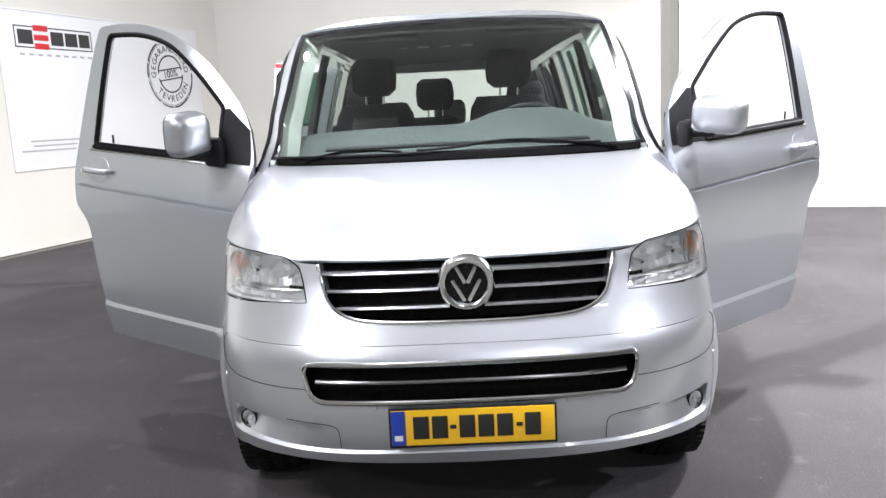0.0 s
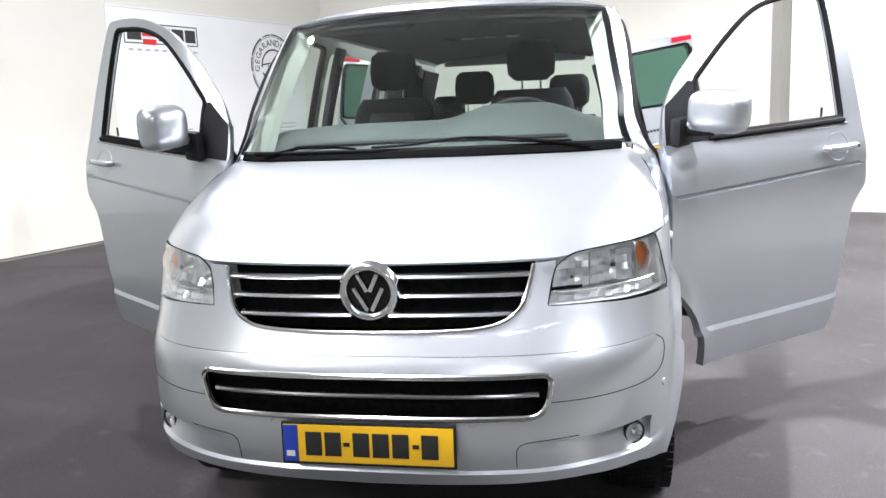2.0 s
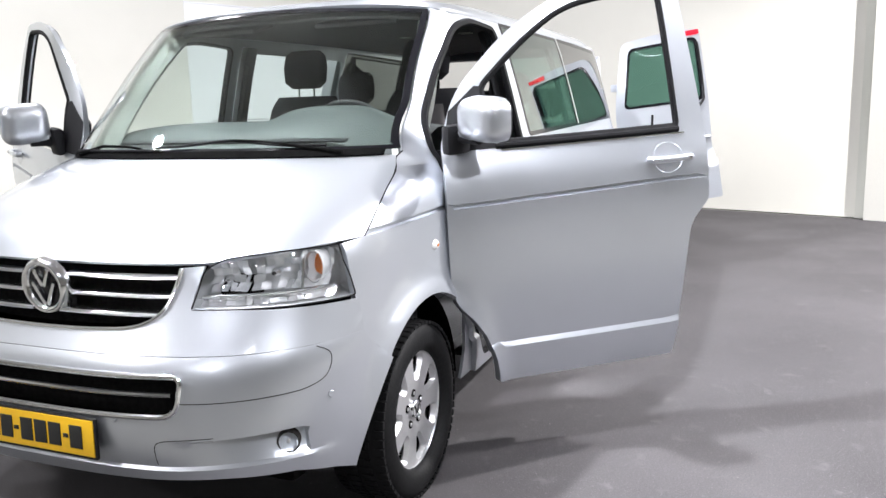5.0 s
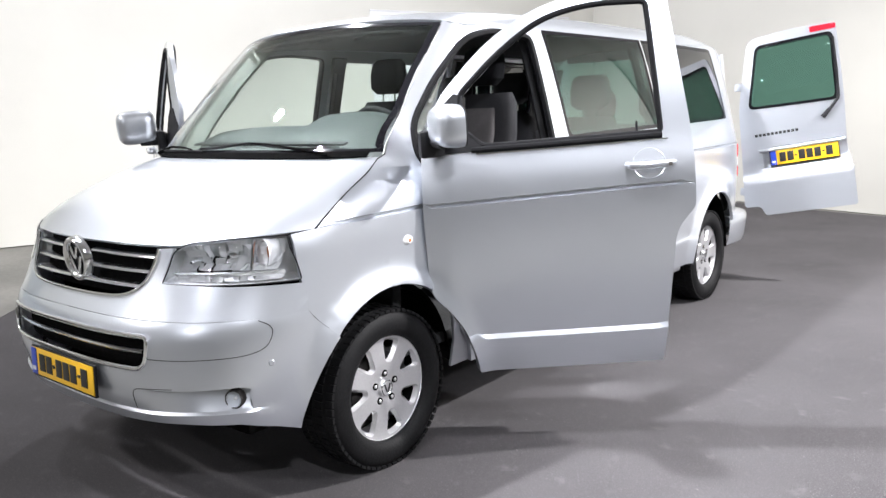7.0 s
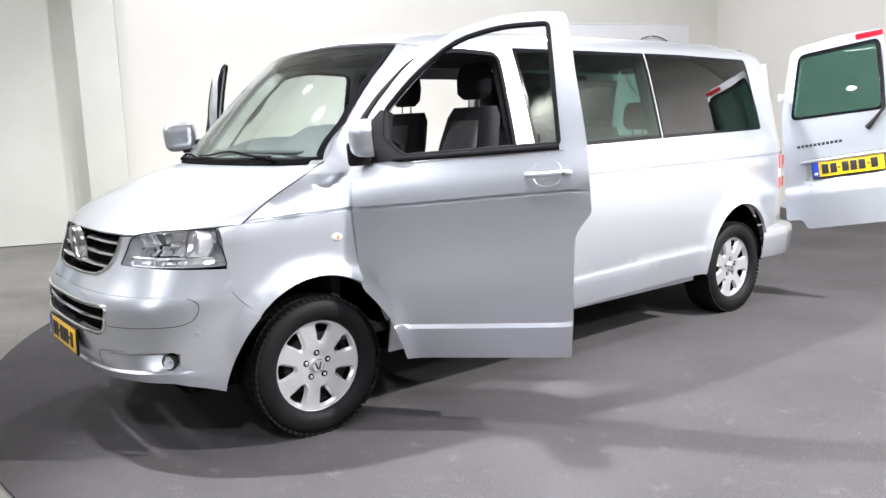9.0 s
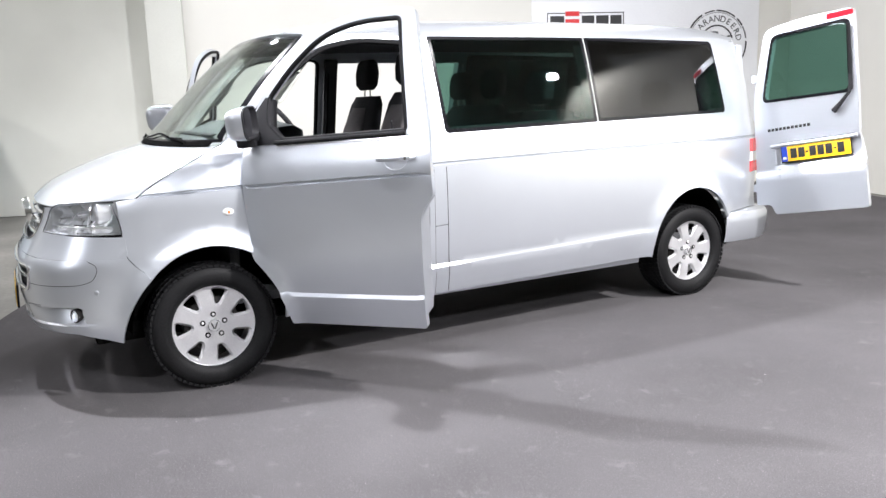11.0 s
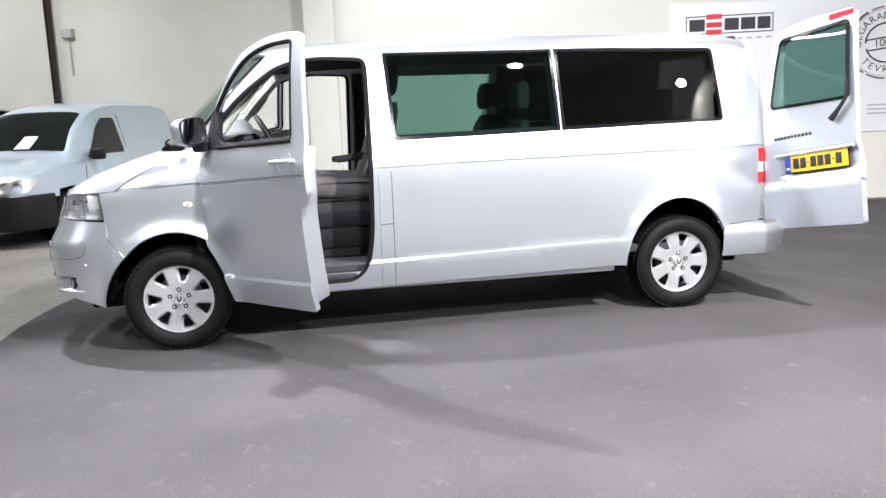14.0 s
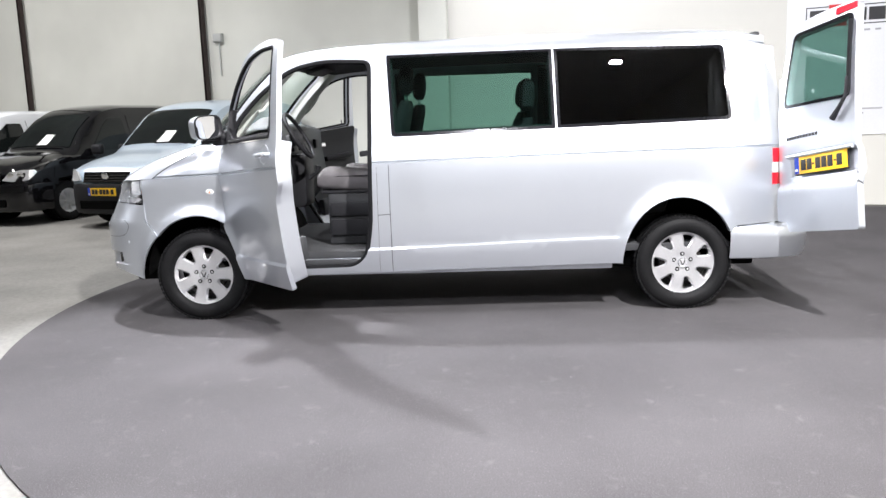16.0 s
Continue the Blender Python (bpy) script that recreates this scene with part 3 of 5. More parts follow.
        # Black disc on the rim face, standing in for shade in a bolt hole.
        part("bolt_shade", lathe([(0.0, 0.0705), (0.0125, 0.0705), (0.0140, 0.0715), (0.0150, 0.066)], 16), WELL, w, "black disc for the shade in a bolt hole", m=pose(0.0, 0.060 * math.cos(a), 0.060 * math.sin(a)))
        part("wheel_bolt", lathe([(0.0, 0.074), (0.0055, 0.0745), (0.0075, 0.073), (0.008, 0.05)], 10), ALLOY, w, "steel wheel bolt", m=pose(0.0, 0.060 * math.cos(a), 0.060 * math.sin(a)))
    return w


wheel((0.79, 0.91, 0.325), 0)
wheel((0.79, 4.31, 0.325), 0)
wheel((-0.79, 0.91, 0.325), 180)
wheel((-0.79, 4.31, 0.325), 180)
for sx in (1, -1):
    for spec in (ARCH_F, ARCH_R):
        cy, cz, ra, rb = spec
        rows = [[(sx * x, cy + (ra + 0.005) * k * math.cos(radians(a)), cz + (rb + 0.005) * k * math.sin(radians(a))) for a in range(0, 181, 9)] for x, k in ((0.865 if cy < 2 else 0.90, 1.0 if cy < 2 else 1.012), (0.62, 1.03), (0.50, 1.0), (0.495, 0.2))]
        bm = bmesh.new()
        add_grid(bm, rows)
        part("wheel_arch_liner", bm, WELL, van, "black wheel arch liner")


# ---- van: front doors ----
DOOR = rounded([(1.155, 1.26), (1.15, 1.0), (1.155, 0.74), (1.17, 0.675), (1.236, 0.606), (1.287, 0.53), (1.322, 0.44), (1.336, 0.37), (1.342, 0.318), (2.113, 0.326), (2.125, 0.45), (2.16, 0.90), (2.235, 0.99), (2.23, 1.25), (2.155, 1.822), (2.0, 1.84), (1.83, 1.832), (1.62, 1.783), (1.43, 1.665), (1.22, 1.45)],
               [0.02, 0.02, 0.02, 0.03, 0.06, 0.06, 0.06, 0.02, 0.012, 0.015, 0.1, 0.05, 0.02, 0.1, 0.03, 0.1, 0.1, 0.1, 0.1, 0.1])
DOOR_WIN = rounded([(1.405, 1.270), (2.11, 1.284), (2.078, 1.785), (1.86, 1.79), (1.66, 1.747), (1.48, 1.622), (1.325, 1.475), (1.318, 1.35)], [0.03, 0.02, 0.025, 0.1, 0.1, 0.1, 0.03, 0.03])


def seam(name, shape, points, parent, r=0.0019, lift=0.0):
    return part(name, tube(on(shape, [tuple(p) for p in dense(points, 0.04, False)], lift), r, 6), SEAL, parent)


DOOR_LOW = rounded([(1.165, 1.25), (1.16, 1.0), (1.18, 0.77), (1.27, 0.68), (1.37, 0.53), (1.41, 0.42), (1.43, 0.365), (2.095, 0.365), (2.115, 0.45), (2.15, 0.90), (2.17, 0.98), (2.18, 1.25)], [0.02, 0.02, 0.05, 0.1, 0.1, 0.05, 0.02, 0.02, 0.1, 0.05, 0.03, 0.02])
TRIM = rounded([(1.25, 1.262), (1.25, 0.80), (1.36, 0.66), (1.45, 0.46), (2.02, 0.46), (2.07, 0.9), (2.10, 1.262)], 0.04)
SAIL = [(1.165, 1.245), (1.42, 1.256), (1.335, 1.34), (1.335, 1.475), (1.30, 1.48), (1.20, 1.39)]


def front_door(s, swing, lean, tip):
    flip = s < 0
    shape = right if flip else left
    deep = lambda d: (lambda y, z: (s * (side_x(y, z, False) - d), y, z))
    axis = pose(s * 0.90, 1.137, 0.8, tip, -s * lean, 0)
    hinge = axis @ pose(0, 0, 0, 0, 0, -s * swing) @ axis.inverted() @ pose(s * 0.008, 0, 0)
    lines = [[(y, shoulder(y) + o) for y in np.arange(1.18, 2.2, 0.1)] for o in (-0.009, -0.0035, 0.0035, 0.009)] + [[(y, moulding(y) + o) for y in np.arange(1.36, 2.1, 0.03)] for o in (-0.006, 0.0035, 0.013)] + [[(ARCH_F[0] + ARCH_F[2] * k * math.cos(radians(a)), ARCH_F[1] + ARCH_F[3] * k * math.sin(radians(a))) for a in range(20, 49, 4)] for k in (1.12, 1.18, 1.26)]
    d = part("front_door", sheet(DOOR, [DOOR_WIN], shape, 0.045, 0.03, lines, flip), PAINT, van, "silver front door standing open", hinge, 24)
    part("door_box", sheet(DOOR_LOW, [], deep(0.024), 0.06, 0.095, (), flip), PAINT, d, "silver painted door edge")
    part("door_trim", sheet(TRIM, [], deep(0.122), 0.06, 0.02, (), flip), GREY_PLASTIC, d, "dark grey inner door panel")
    part("armrest", box((0.06, 0.42, 0.05), (s * 0.785, 1.80, 0.99), 0.018), DARK_PLASTIC, d, "black armrest")
    part("door_pocket", box((0.07, 0.62, 0.16), (s * 0.76, 1.70, 0.55), 0.03), GREY_PLASTIC, d, "grey door pocket")
    part("inner_handle", box((0.03, 0.12, 0.04), (s * 0.75, 1.52, 1.13), 0.012), CHROME, d, "chrome inner handle")
    part("window_seal", tube(on(deep(0.008), [tuple(p) for p in dense(DOOR_WIN, 0.05)]), 0.0125, 8, True), SEAL, d, "black window seal")
    part("frame_seal", tube(on(deep(0.036), [tuple(p) for p in dense(inset(DOOR_WIN, -0.022), 0.06)]), 0.012, 6, True), SEAL, d, "black inner frame seal")
    part("waist_seal", tube(on(deep(-0.002), [(y, 1.259 + 0.016 * (y - 1.34) / 0.8) for y in np.arange(1.36, 2.16, 0.05)]), 0.012, 8), SEAL, d, "black seal under the window")
    part("waist_strip", tube(on(deep(-0.004), [(y, 1.243 + 0.016 * (y - 1.34) / 0.8) for y in np.arange(1.38, 2.16, 0.05)]), 0.0055, 6), CHROME, d, "bright strip under the window")
    part("mirror_sail", sheet(SAIL, [], deep(-0.004), 0.05, 0.05, (), flip), DARK_PLASTIC, d, "black plastic mirror corner")
    part("lock_button", lathe([(0.0, 0.03), (0.005, 0.028), (0.005, -0.01)], 8), DARK_PLASTIC, d, m=pose(s * 0.862, 2.02, 1.30, 0, -90, 0))
    # handle over a round dish
    hz, hy = 1.168, 2.055
    hxx = side_x(hy, hz, False)
    dish = [(hy + 0.064 * math.cos(a), hz + 0.058 * math.sin(a)) for a in np.linspace(0, 2 * math.pi, 26)[:-1]]
    bowl = lambda y, z: (s * (side_x(y, z, False) + 0.0012 - 0.018 * max(0.0, 1 - ((y - hy) / 0.064) ** 2 - ((z - hz) / 0.058) ** 2) ** 0.5), y, z)
    part("handle_dish", sheet(dish, [], bowl, 0.015, 0.002, (), flip), PAINT, d, "silver handle dish")
    bar = tube([(s * (hxx + 0.004), hy - 0.088, hz), (s * (hxx + 0.026), hy - 0.078, hz), (s * (hxx + 0.034), hy - 0.03, hz), (s * (hxx + 0.034), hy + 0.05, hz + 0.002), (s * (hxx + 0.026), hy + 0.085, hz + 0.002), (s * (hxx + 0.004), hy + 0.096, hz)], [0.011, 0.013, 0.0135, 0.0135, 0.013, 0.011], 10)
    h = part("door_handle", bar, PAINT, d, "silver bar handle")
    part("lock_cylinder", lathe([(0.0, 0.003), (0.008, 0.003), (0.009, -0.01)], 12), CHROME, h, m=pose(s * (hxx + 0.044), hy + 0.072, hz + 0.002, 0, 0, 0 if s > 0 else 180))
    # wing mirror
    mir = new("wing_mirror")
    mir.parent = d
    mir.matrix_basis = pose(s * (0.995 if s > 0 else 1.01), 1.268 if s > 0 else 1.34, 1.376 if s > 0 else 1.39, 0, 0, 19 if s > 0 else 4) @ Matrix.Diagonal((0.95 if s > 0 else 0.88, 0.95 if s > 0 else 0.85, 0.92 if s > 0 else 1.06, 1))
    shell = bmesh.new()
    rows = []
    for yy, k in ((-0.062, 0.40), (-0.058, 0.60), (-0.048, 0.78), (-0.025, 0.93), (0.012, 1.0), (0.046, 0.985)):
        rows.append([(0.118 * k * math.copysign(abs(math.cos(a)) ** 0.52, math.cos(a)) + 0.004 * s, yy, 0.088 * k * math.copysign(abs(math.sin(a)) ** 0.52, math.sin(a))) for a in np.linspace(0, 2 * math.pi, 41)[:-1]])
    add_grid(shell, rows, True, False)
    shell.faces.new([v for v in shell.verts][:40][::-1])
    part("mirror_shell", shell, PAINT, mir, "silver mirror housing", angle=60)
    rim = bmesh.new()
    ringp = lambda k, yy: [(0.118 * k * math.copysign(abs(math.cos(a)) ** 0.52, math.cos(a)) + 0.004 * s, yy, 0.088 * k * math.copysign(abs(math.sin(a)) ** 0.52, math.sin(a))) for a in np.linspace(0, 2 * math.pi, 41)[:-1]]
    add_grid(rim, [ringp(0.975, 0.038), ringp(0.97, 0.053), ringp(0.90, 0.053), ringp(0.88, 0.034)], True)
    part("mirror_rim", rim, DARK_PLASTIC, mir, "black mirror rim")
    pane_m = bmesh.new()
    pane_m.faces.new([pane_m.verts.new(p) for p in ringp(0.895, 0.037)])
    part("mirror_glass", pane_m, MIRROR, mir, "mirror glass")
    foot = tube([(s * -0.155, 0.0, -0.085), (s * -0.125, -0.005, -0.08), (s * -0.10, -0.01, -0.07), (s * 0.0, -0.01, -0.075)], [0.05, 0.042, 0.034, 0.022], 12)
    add_box(foot, (0.05, 0.11, 0.12), (s * -0.125, -0.03, -0.085), 0.02)
    arm = tube([(s * -0.02, -0.012, -0.058), (s * -0.08, -0.014, -0.058), (s * -0.118, -0.010, -0.066), (s * -0.15, -0.004, -0.078)], [0.030, 0.030, 0.026, 0.020], 14)
    part("mirror_arm", arm, PAINT, mir, "silver mirror arm")
    part("mirror_foot", foot, DARK_PLASTIC, mir, "black mirror foot")
    return d


front_door(1, 52.9, 4.9, 4.7)
front_door(-1, 61.0, 6.5, 1.4)

# ---- van: glass in the sides ----
def side_window(w, shape, flip, tint, label, parent=None):
    ob = part("side_window", sheet(rounded(w, corners(w)), [window_hole(w, 0.03)], lambda a, b: (shape(a, b)[0] * 1.003, a, b), 0.05, 0.006, (), flip), BLACK_GLOSS, parent or van, label)
    g = part("pane", sheet(window_hole(w, 0.028), [], lambda a, b: (shape(a, b)[0] * 1.002, a, b), 0.06, 0.004, (), flip), tint, ob, "tinted pane")
    g.visible_shadow = False
    return ob


side_window(WIN, left, False, GREEN, "green tinted side window with a black border")
side_window(WIN2, left, False, PRIVACY, "dark tinted rear side window")
side_window(WIN2, right, True, PRIVACY, "dark tinted rear side window")
part("window_divider", tube(on(left, [(3.441 - 0.01 * k / 10, 1.292 + 0.0533 * k) for k in range(11)], 0.003), 0.0034, 6), PILLAR_TRIM, van, "pale strip between two panes")

# ---- van: sliding door, pushed back along its side ----
slide_shape = lambda y, z: (-(side_x(y, z) + 0.0), y, z)
SL_WIN = [(2.34, 1.281), (3.33, 1.291), (3.33, 1.81), (2.31, 1.805)]
slide_out = [(2.245, 0.34), (3.39, 0.355), (3.42, 0.6), (3.43, 1.79), (3.40, 1.82), (2.26, 1.82), (2.235, 1.3)]
sliding = part("sliding_door", sheet(rounded(slide_out, 0.03), [window_hole(SL_WIN)], slide_shape, 0.06, 0.07, [[(y, shoulder(y) + o) for y in np.arange(2.3, 3.4, 0.1)] for o in (-0.009, -0.0035, 0.0035, 0.009)], True), PAINT, van, "silver sliding door pushed open", pose(-0.085, 1.13, 0.01))
side_window(SL_WIN, slide_shape, True, GREEN, "green tinted window in the sliding door", sliding)
part("slide_rail", box((0.03, 1.5, 0.03), (-0.955, 4.1, 1.10), 0.006), STEEL, van, "steel rail for the sliding door")

# ---- van: nose fittings ----
def scoop(a):
    """Upper and lower edge of the fog lamp recess; the lower one runs on as the edge of the lip."""
    return 0.486 + 0.012 * step_up(0.5, 0.9, a), 0.398 + 0.012 * step_up(0.4, 0.8, a)


def bumper_at(u, z):
    x, y, z = face(u, z)
    a = abs(u)
    top, low = scoop(a)
    inward = step_up(0.44, 0.83, a) * step_up(0.872, 0.858, a)
    band = step_up(top + 0.002, top - 0.006, z) * min(1.0, max(0.0, (z - low) / (top - low)) ** 0.75)
    n = Vector((math.copysign(0.45, u), -0.9, 0)).normalized()
    p = Vector((x, y, z)) - n * 0.052 * inward * band
    lip = step_up(low + 0.004, low - 0.006, z)
    p += n * 0.010 * lip * step_up(1.02, 0.84, a)
    cy, cz, ra, rb = ARCH_F
    d = (math.hypot((p.y - cy) / ra, (z - cz) / rb) - 1) * 0.42
    p.x += math.copysign(0.030 * math.exp(-(max(d, 0) / 0.05) ** 2), u) if d < 0.2 else 0
    return tuple(p)


ledges = [[(s * a, scoop(a)[0] + o) for a in np.arange(0.40, 0.94, 0.03)] for s in (1, -1) for o in (0.003, -0.006)]
ledges += [[(a, scoop(abs(a))[1] + o) for a in np.arange(-0.96, 0.97, 0.03)] for o in (0.004, -0.006)]
ledges += [[(s * a, z) for z in np.arange(0.425, 0.478, 0.012)] for s in (1, -1) for a in (0.858, 0.872)]
part("front_bumper", sheet(bumper + [(-u, z) for u, z in bumper[-2:0:-1]], [LOW], bumper_at, 0.026, 0.012, ledges), PAINT, van, "silver front bumper with a slot", angle=24)
back = lambda d: (lambda u, z: (face(u, z)[0] * (1 - 0.25 * d), face(u, z)[1] + d, z))
grille_line = [(at_x(p.x), p.y) for p in GRILLE]
grille_poly = grille_line + [(-u, z) for u, z in grille_line[-2::-1]]
grille = new("grille")
grille.parent = van
part("grille_back", sheet(grille_poly, [], back(0.055), 0.06, 0.01), WELL, grille, "black grille backing")
part("chrome_surround", tube(on(back(-0.002), dense(grille_poly, 0.03, False)), 0.0065, 8), CHROME, grille, "chrome grille surround")
for z in (0.945, 0.893, 0.842):
    wide = float(np.interp(z, [p.y for p in GRILLE[::-1]], [at_x(p.x) for p in GRILLE[::-1]]))
    for s in (1, -1):
        rows = []
        for u in np.linspace(0.055, wide - 0.004, 14):
            rows.append([on(back(dy), [(s * u, z + dz)])[0] for dy, dz in ((0.030, 0.0085), (0.018, 0.0080), (0.009, 0.0058), (0.003, 0.0023), (0.001, -0.0015), (0.004, -0.0047), (0.012, -0.0063), (0.045, -0.004), (0.045, 0.007))])
        bm = bmesh.new()
        add_grid(bm, rows, True, True)
        part("grille_slat", bm, CHROME, grille, "chrome slat")
emblem = new("emblem")
emblem.parent = grille
emblem.matrix_basis = pose(0, 0.134, 0.912, 0, 0, -90) @ pose(0, 0, 0, 0, 6, 0)
part("emblem_ring", lathe([(0.062, 0.010), (0.066, 0.019), (0.073, 0.024), (0.081, 0.024), (0.088, 0.016), (0.090, -0.008), (0.062, -0.01)], 48, True), CHROME, emblem, "chrome ring")
part("emblem_disc", lathe([(0.0, 0.010), (0.05, 0.009), (0.072, 0.006)], 40), BLACK_GLOSS, emblem, "black disc")
for yy, zz, turn, long in ((-0.020, 0.034, 26, 0.074), (0.020, 0.034, -26, 0.074), (-0.030, -0.026, 28, 0.10), (0.030, -0.026, -28, 0.10)):
    part("emblem_bar", box((0.010, 0.013, long * 0.80), (0.015, yy * 0.82, zz * 0.82), 0.004, (turn, 0, 0)), CHROME, emblem, "chrome bar")
slot = new("lower_grille")
slot.parent = van
part("slot_back", sheet(inset(LOW, -0.01), [], back(0.05), 0.06, 0.01), WELL, slot, "black slot backing")
part("slot_surround", tube(on(back(-0.003), dense([tuple(p) for p in LOW], 0.03)), 0.0085, 8, True), CHROME, slot, "chrome slot surround")
part("slot_bar", tube(on(back(0.012), [(u, 0.627) for u in np.linspace(-0.485, 0.485, 30)]), 0.0075, 8), CHROME, slot, "chrome bar across the slot")

HL = rounded([(at_x(0.506), 0.858), (at_x(0.72), 0.853), (at_x(0.862), 0.850), (at_x(0.846), 0.93), (at_x(0.824), 1.012), (at_x(0.70), 1.008), (at_x(0.575), 0.996), (at_x(0.528), 0.965)], [0.006, 0.05, 0.012, 0.05, 0.012, 0.05, 0.05, 0.02])
rnd = random.Random(11)


def facets(s, u0, u1, z0, z1, cu, cz, deep, nu, nz):
    """A reflector of flat mirror facets about a bulb at (cu, cz), sunk behind the cover."""
    bm = bmesh.new()
    cut_u, cut_z = np.linspace(u0, u1, nu + 1), np.linspace(z0, z1, nz + 1)
    for a0, a1 in zip(cut_u, cut_u[1:]):
        for b0, b1 in zip(cut_z, cut_z[1:]):
            ta, tb, lift = rnd.uniform(-0.012, 0.012), rnd.uniform(-0.012, 0.012), rnd.uniform(0, 0.006)
            row = []
            for u, z, e in ((a0, b0, -ta - tb), (a1, b0, ta - tb), (a1, b1, ta + tb), (a0, b1, tb - ta)):
                r2 = ((u - cu) / (u1 - u0)) ** 2 + ((z - cz) / (z1 - z0)) ** 2
                x, y, z = face(u, z)
                row.append((s * (x * 0.985), y + 0.030 + deep * max(0.0, 1 - 1.6 * r2) + e * 0.5 + lift, z))
            bm.faces.new([bm.verts.new(p) for p in (row if s > 0 else row[::-1])])
    return bm


for s in (1, -1):
    flat = [(s * p.x, p.y) for p in HL]
    lamp = new("headlight")
    lamp.parent = van
    part("lamp_cover", sheet(flat, [], face, 0.04, 0.004, (), s < 0), LAMP_GLASS, lamp, "clear lamp cover").visible_shadow = False
    part("lamp_edge", tube(on(back(0.002), dense(flat, 0.03)), 0.0024, 6, True), SEAL, lamp, "black lamp edge")
    deep = bmesh.new()
    loop = dense(flat, 0.03)
    sink = lambda d: [(p.x * (1 - 0.12 * d / 0.1), p.y + d, 0.932 + (p.z - 0.932) * (1 - 0.8 * d)) for p in on(face, loop)]
    add_grid(deep, [sink(0.006), sink(0.045), sink(0.10)], True)
    deep.faces.new([v for v in deep.verts][-len(loop):])
    part("lamp_housing", deep, REFLECTOR, lamp, "bright lamp housing")
    for u0, u1, z0, z1, cu, cz, dp, nu, nz in ((0.530, 0.645, 0.893, 0.985, 0.585, 0.925, 0.055, 5, 4), (0.650, 0.815, 0.893, 1.000, 0.725, 0.945, 0.065, 7, 5), (0.822, 0.905, 0.893, 0.998, 0.86, 0.95, 0.030, 3, 4), (0.522, 0.93, 0.859, 0.890, 0.7, 0.87, 0.006, 16, 2)):
        part("lamp_reflector", facets(s, u0, u1, z0, z1, cu, cz, dp, nu, nz), REFLECTOR, lamp, "faceted bright reflector", angle=1)
    for u, z, d, r in ((0.585, 0.925, 0.052, 0.010), (0.725, 0.945, 0.050, 0.014)):
        p = Vector(face(u, z))
        turn = -90 + s * 14
        part("bulb_shield", lathe([(0.0, 0.022), (r * 0.55, 0.021), (r * 0.9, 0.012), (r, -0.01), (r * 1.05, -0.04)], 18), CHROME, lamp, "chrome bulb shield", pose(s * p.x * 0.985, p.y + d, z, 0, 0, turn))
        part("bulb_tip", lathe([(0.0, 0.0245), (r * 0.42, 0.0235), (r * 0.5, 0.020)], 14), DARK_PLASTIC, lamp, "dark bulb tip", pose(s * p.x * 0.985, p.y + d, z, 0, 0, turn))
    p = Vector(face(0.868, 0.950))
    blink = lathe([(0.0, 0.016), (0.014, 0.012), (0.022, 0.0), (0.024, -0.02)], 9)
    for v in blink.verts:
        v.co.z *= 1.75
    spot = pose(s * (p.x - 0.022), p.y + 0.050, 0.953, 0, 0, -90 + s * 6)
    part("indicator_bulb", blink, AMBER, lamp, "amber indicator", spot, 20)
    cup = lathe([(0.024, -0.02), (0.027, 0.0), (0.030, 0.042), (0.032, 0.042), (0.030, -0.02)], 14)
    for v in cup.verts:
        v.co.z *= 1.6
    part("indicator_cup", cup, REFLECTOR, lamp, "bright cup round the indicator", spot)
    part("lamp_divider", tube(on(back(0.022), [(s * (0.818 - 0.001 * k), 0.888 + 0.0112 * k) for k in range(11)]), 0.005, 6), CHROME, lamp, "bright divider")
    part("lamp_shelf", tube(on(back(0.020), [(s * u, 0.8905) for u in np.linspace(0.53, 0.92, 16)]), 0.004, 6), CHROME, lamp, "bright shelf below the bulbs")
    # fog lamp in its scoop
    f = Vector(bumper_at(s * at_x(0.755), 0.455))
    fog = new("fog_lamp")
    fog.parent = van
    fog.matrix_basis = pose(f.x + s * 0.004, f.y - 0.007, 0.452, 0, 0, -90 + s * 28) @ Matrix.Diagonal((1, 0.88, 0.88, 1))
    part("fog_ring", lathe([(0.033, 0.008), (0.0365, 0.011), (0.040, 0.006), (0.041, -0.02)], 28), STEEL, fog, "dark ring")
    part("fog_glass", lathe([(0.0, 0.014), (0.02, 0.012), (0.034, 0.006)], 24), LAMP_GLASS, fog, "clear glass")
    part("fog_bowl", lathe([(0.0, -0.022), (0.018, -0.018), (0.028, -0.006), (0.033, 0.004)], 24), CHROME, fog, "bright bowl")
    part("fog_bulb", lathe([(0.0, 0.004), (0.006, 0.002), (0.007, -0.02)], 12), WHITE_LENS, fog, "pale bulb")
    for x, z in ((0.30, 0.552), (0.84, 0.575)):
        q = Vector(face(at_x(x), z))
        part("parking_sensor", lathe([(0.0, 0.004), (0.009, 0.004), (0.0115, 0.001), (0.012, -0.006)], 14), PAINT, van, "silver parking sensor", pose(s * q.x, q.y, z, 0, 0, -90 + s * (6 if x < 0.5 else 62)))
    seam("bumper_groove", lambda u, z: bumper_at(s * u, z), spline([(at_x(0.505), 0.604), (at_x(0.62), 0.604), (at_x(0.74), 0.608), (at_x(0.80), 0.614), (at_x(0.832), 0.634), (at_x(0.842), 0.672), (at_x(0.838), 0.706), (at_x(0.815), 0.729)], 5), van, 0.0014)
    seam("scoop_groove", lambda u, z: bumper_at(s * u, z), spline([(0.60, 0.498), (0.50, 0.492), (0.442, 0.486), (0.421, 0.470), (0.417, 0.44), (0.417, 0.408)], 5), van, 0.0013)
    seam("bonnet_gap", lambda y, z: (s * side_x(y, z, False), y, z), [tuple(p) for p in BONNET_LINE], van, 0.0026)
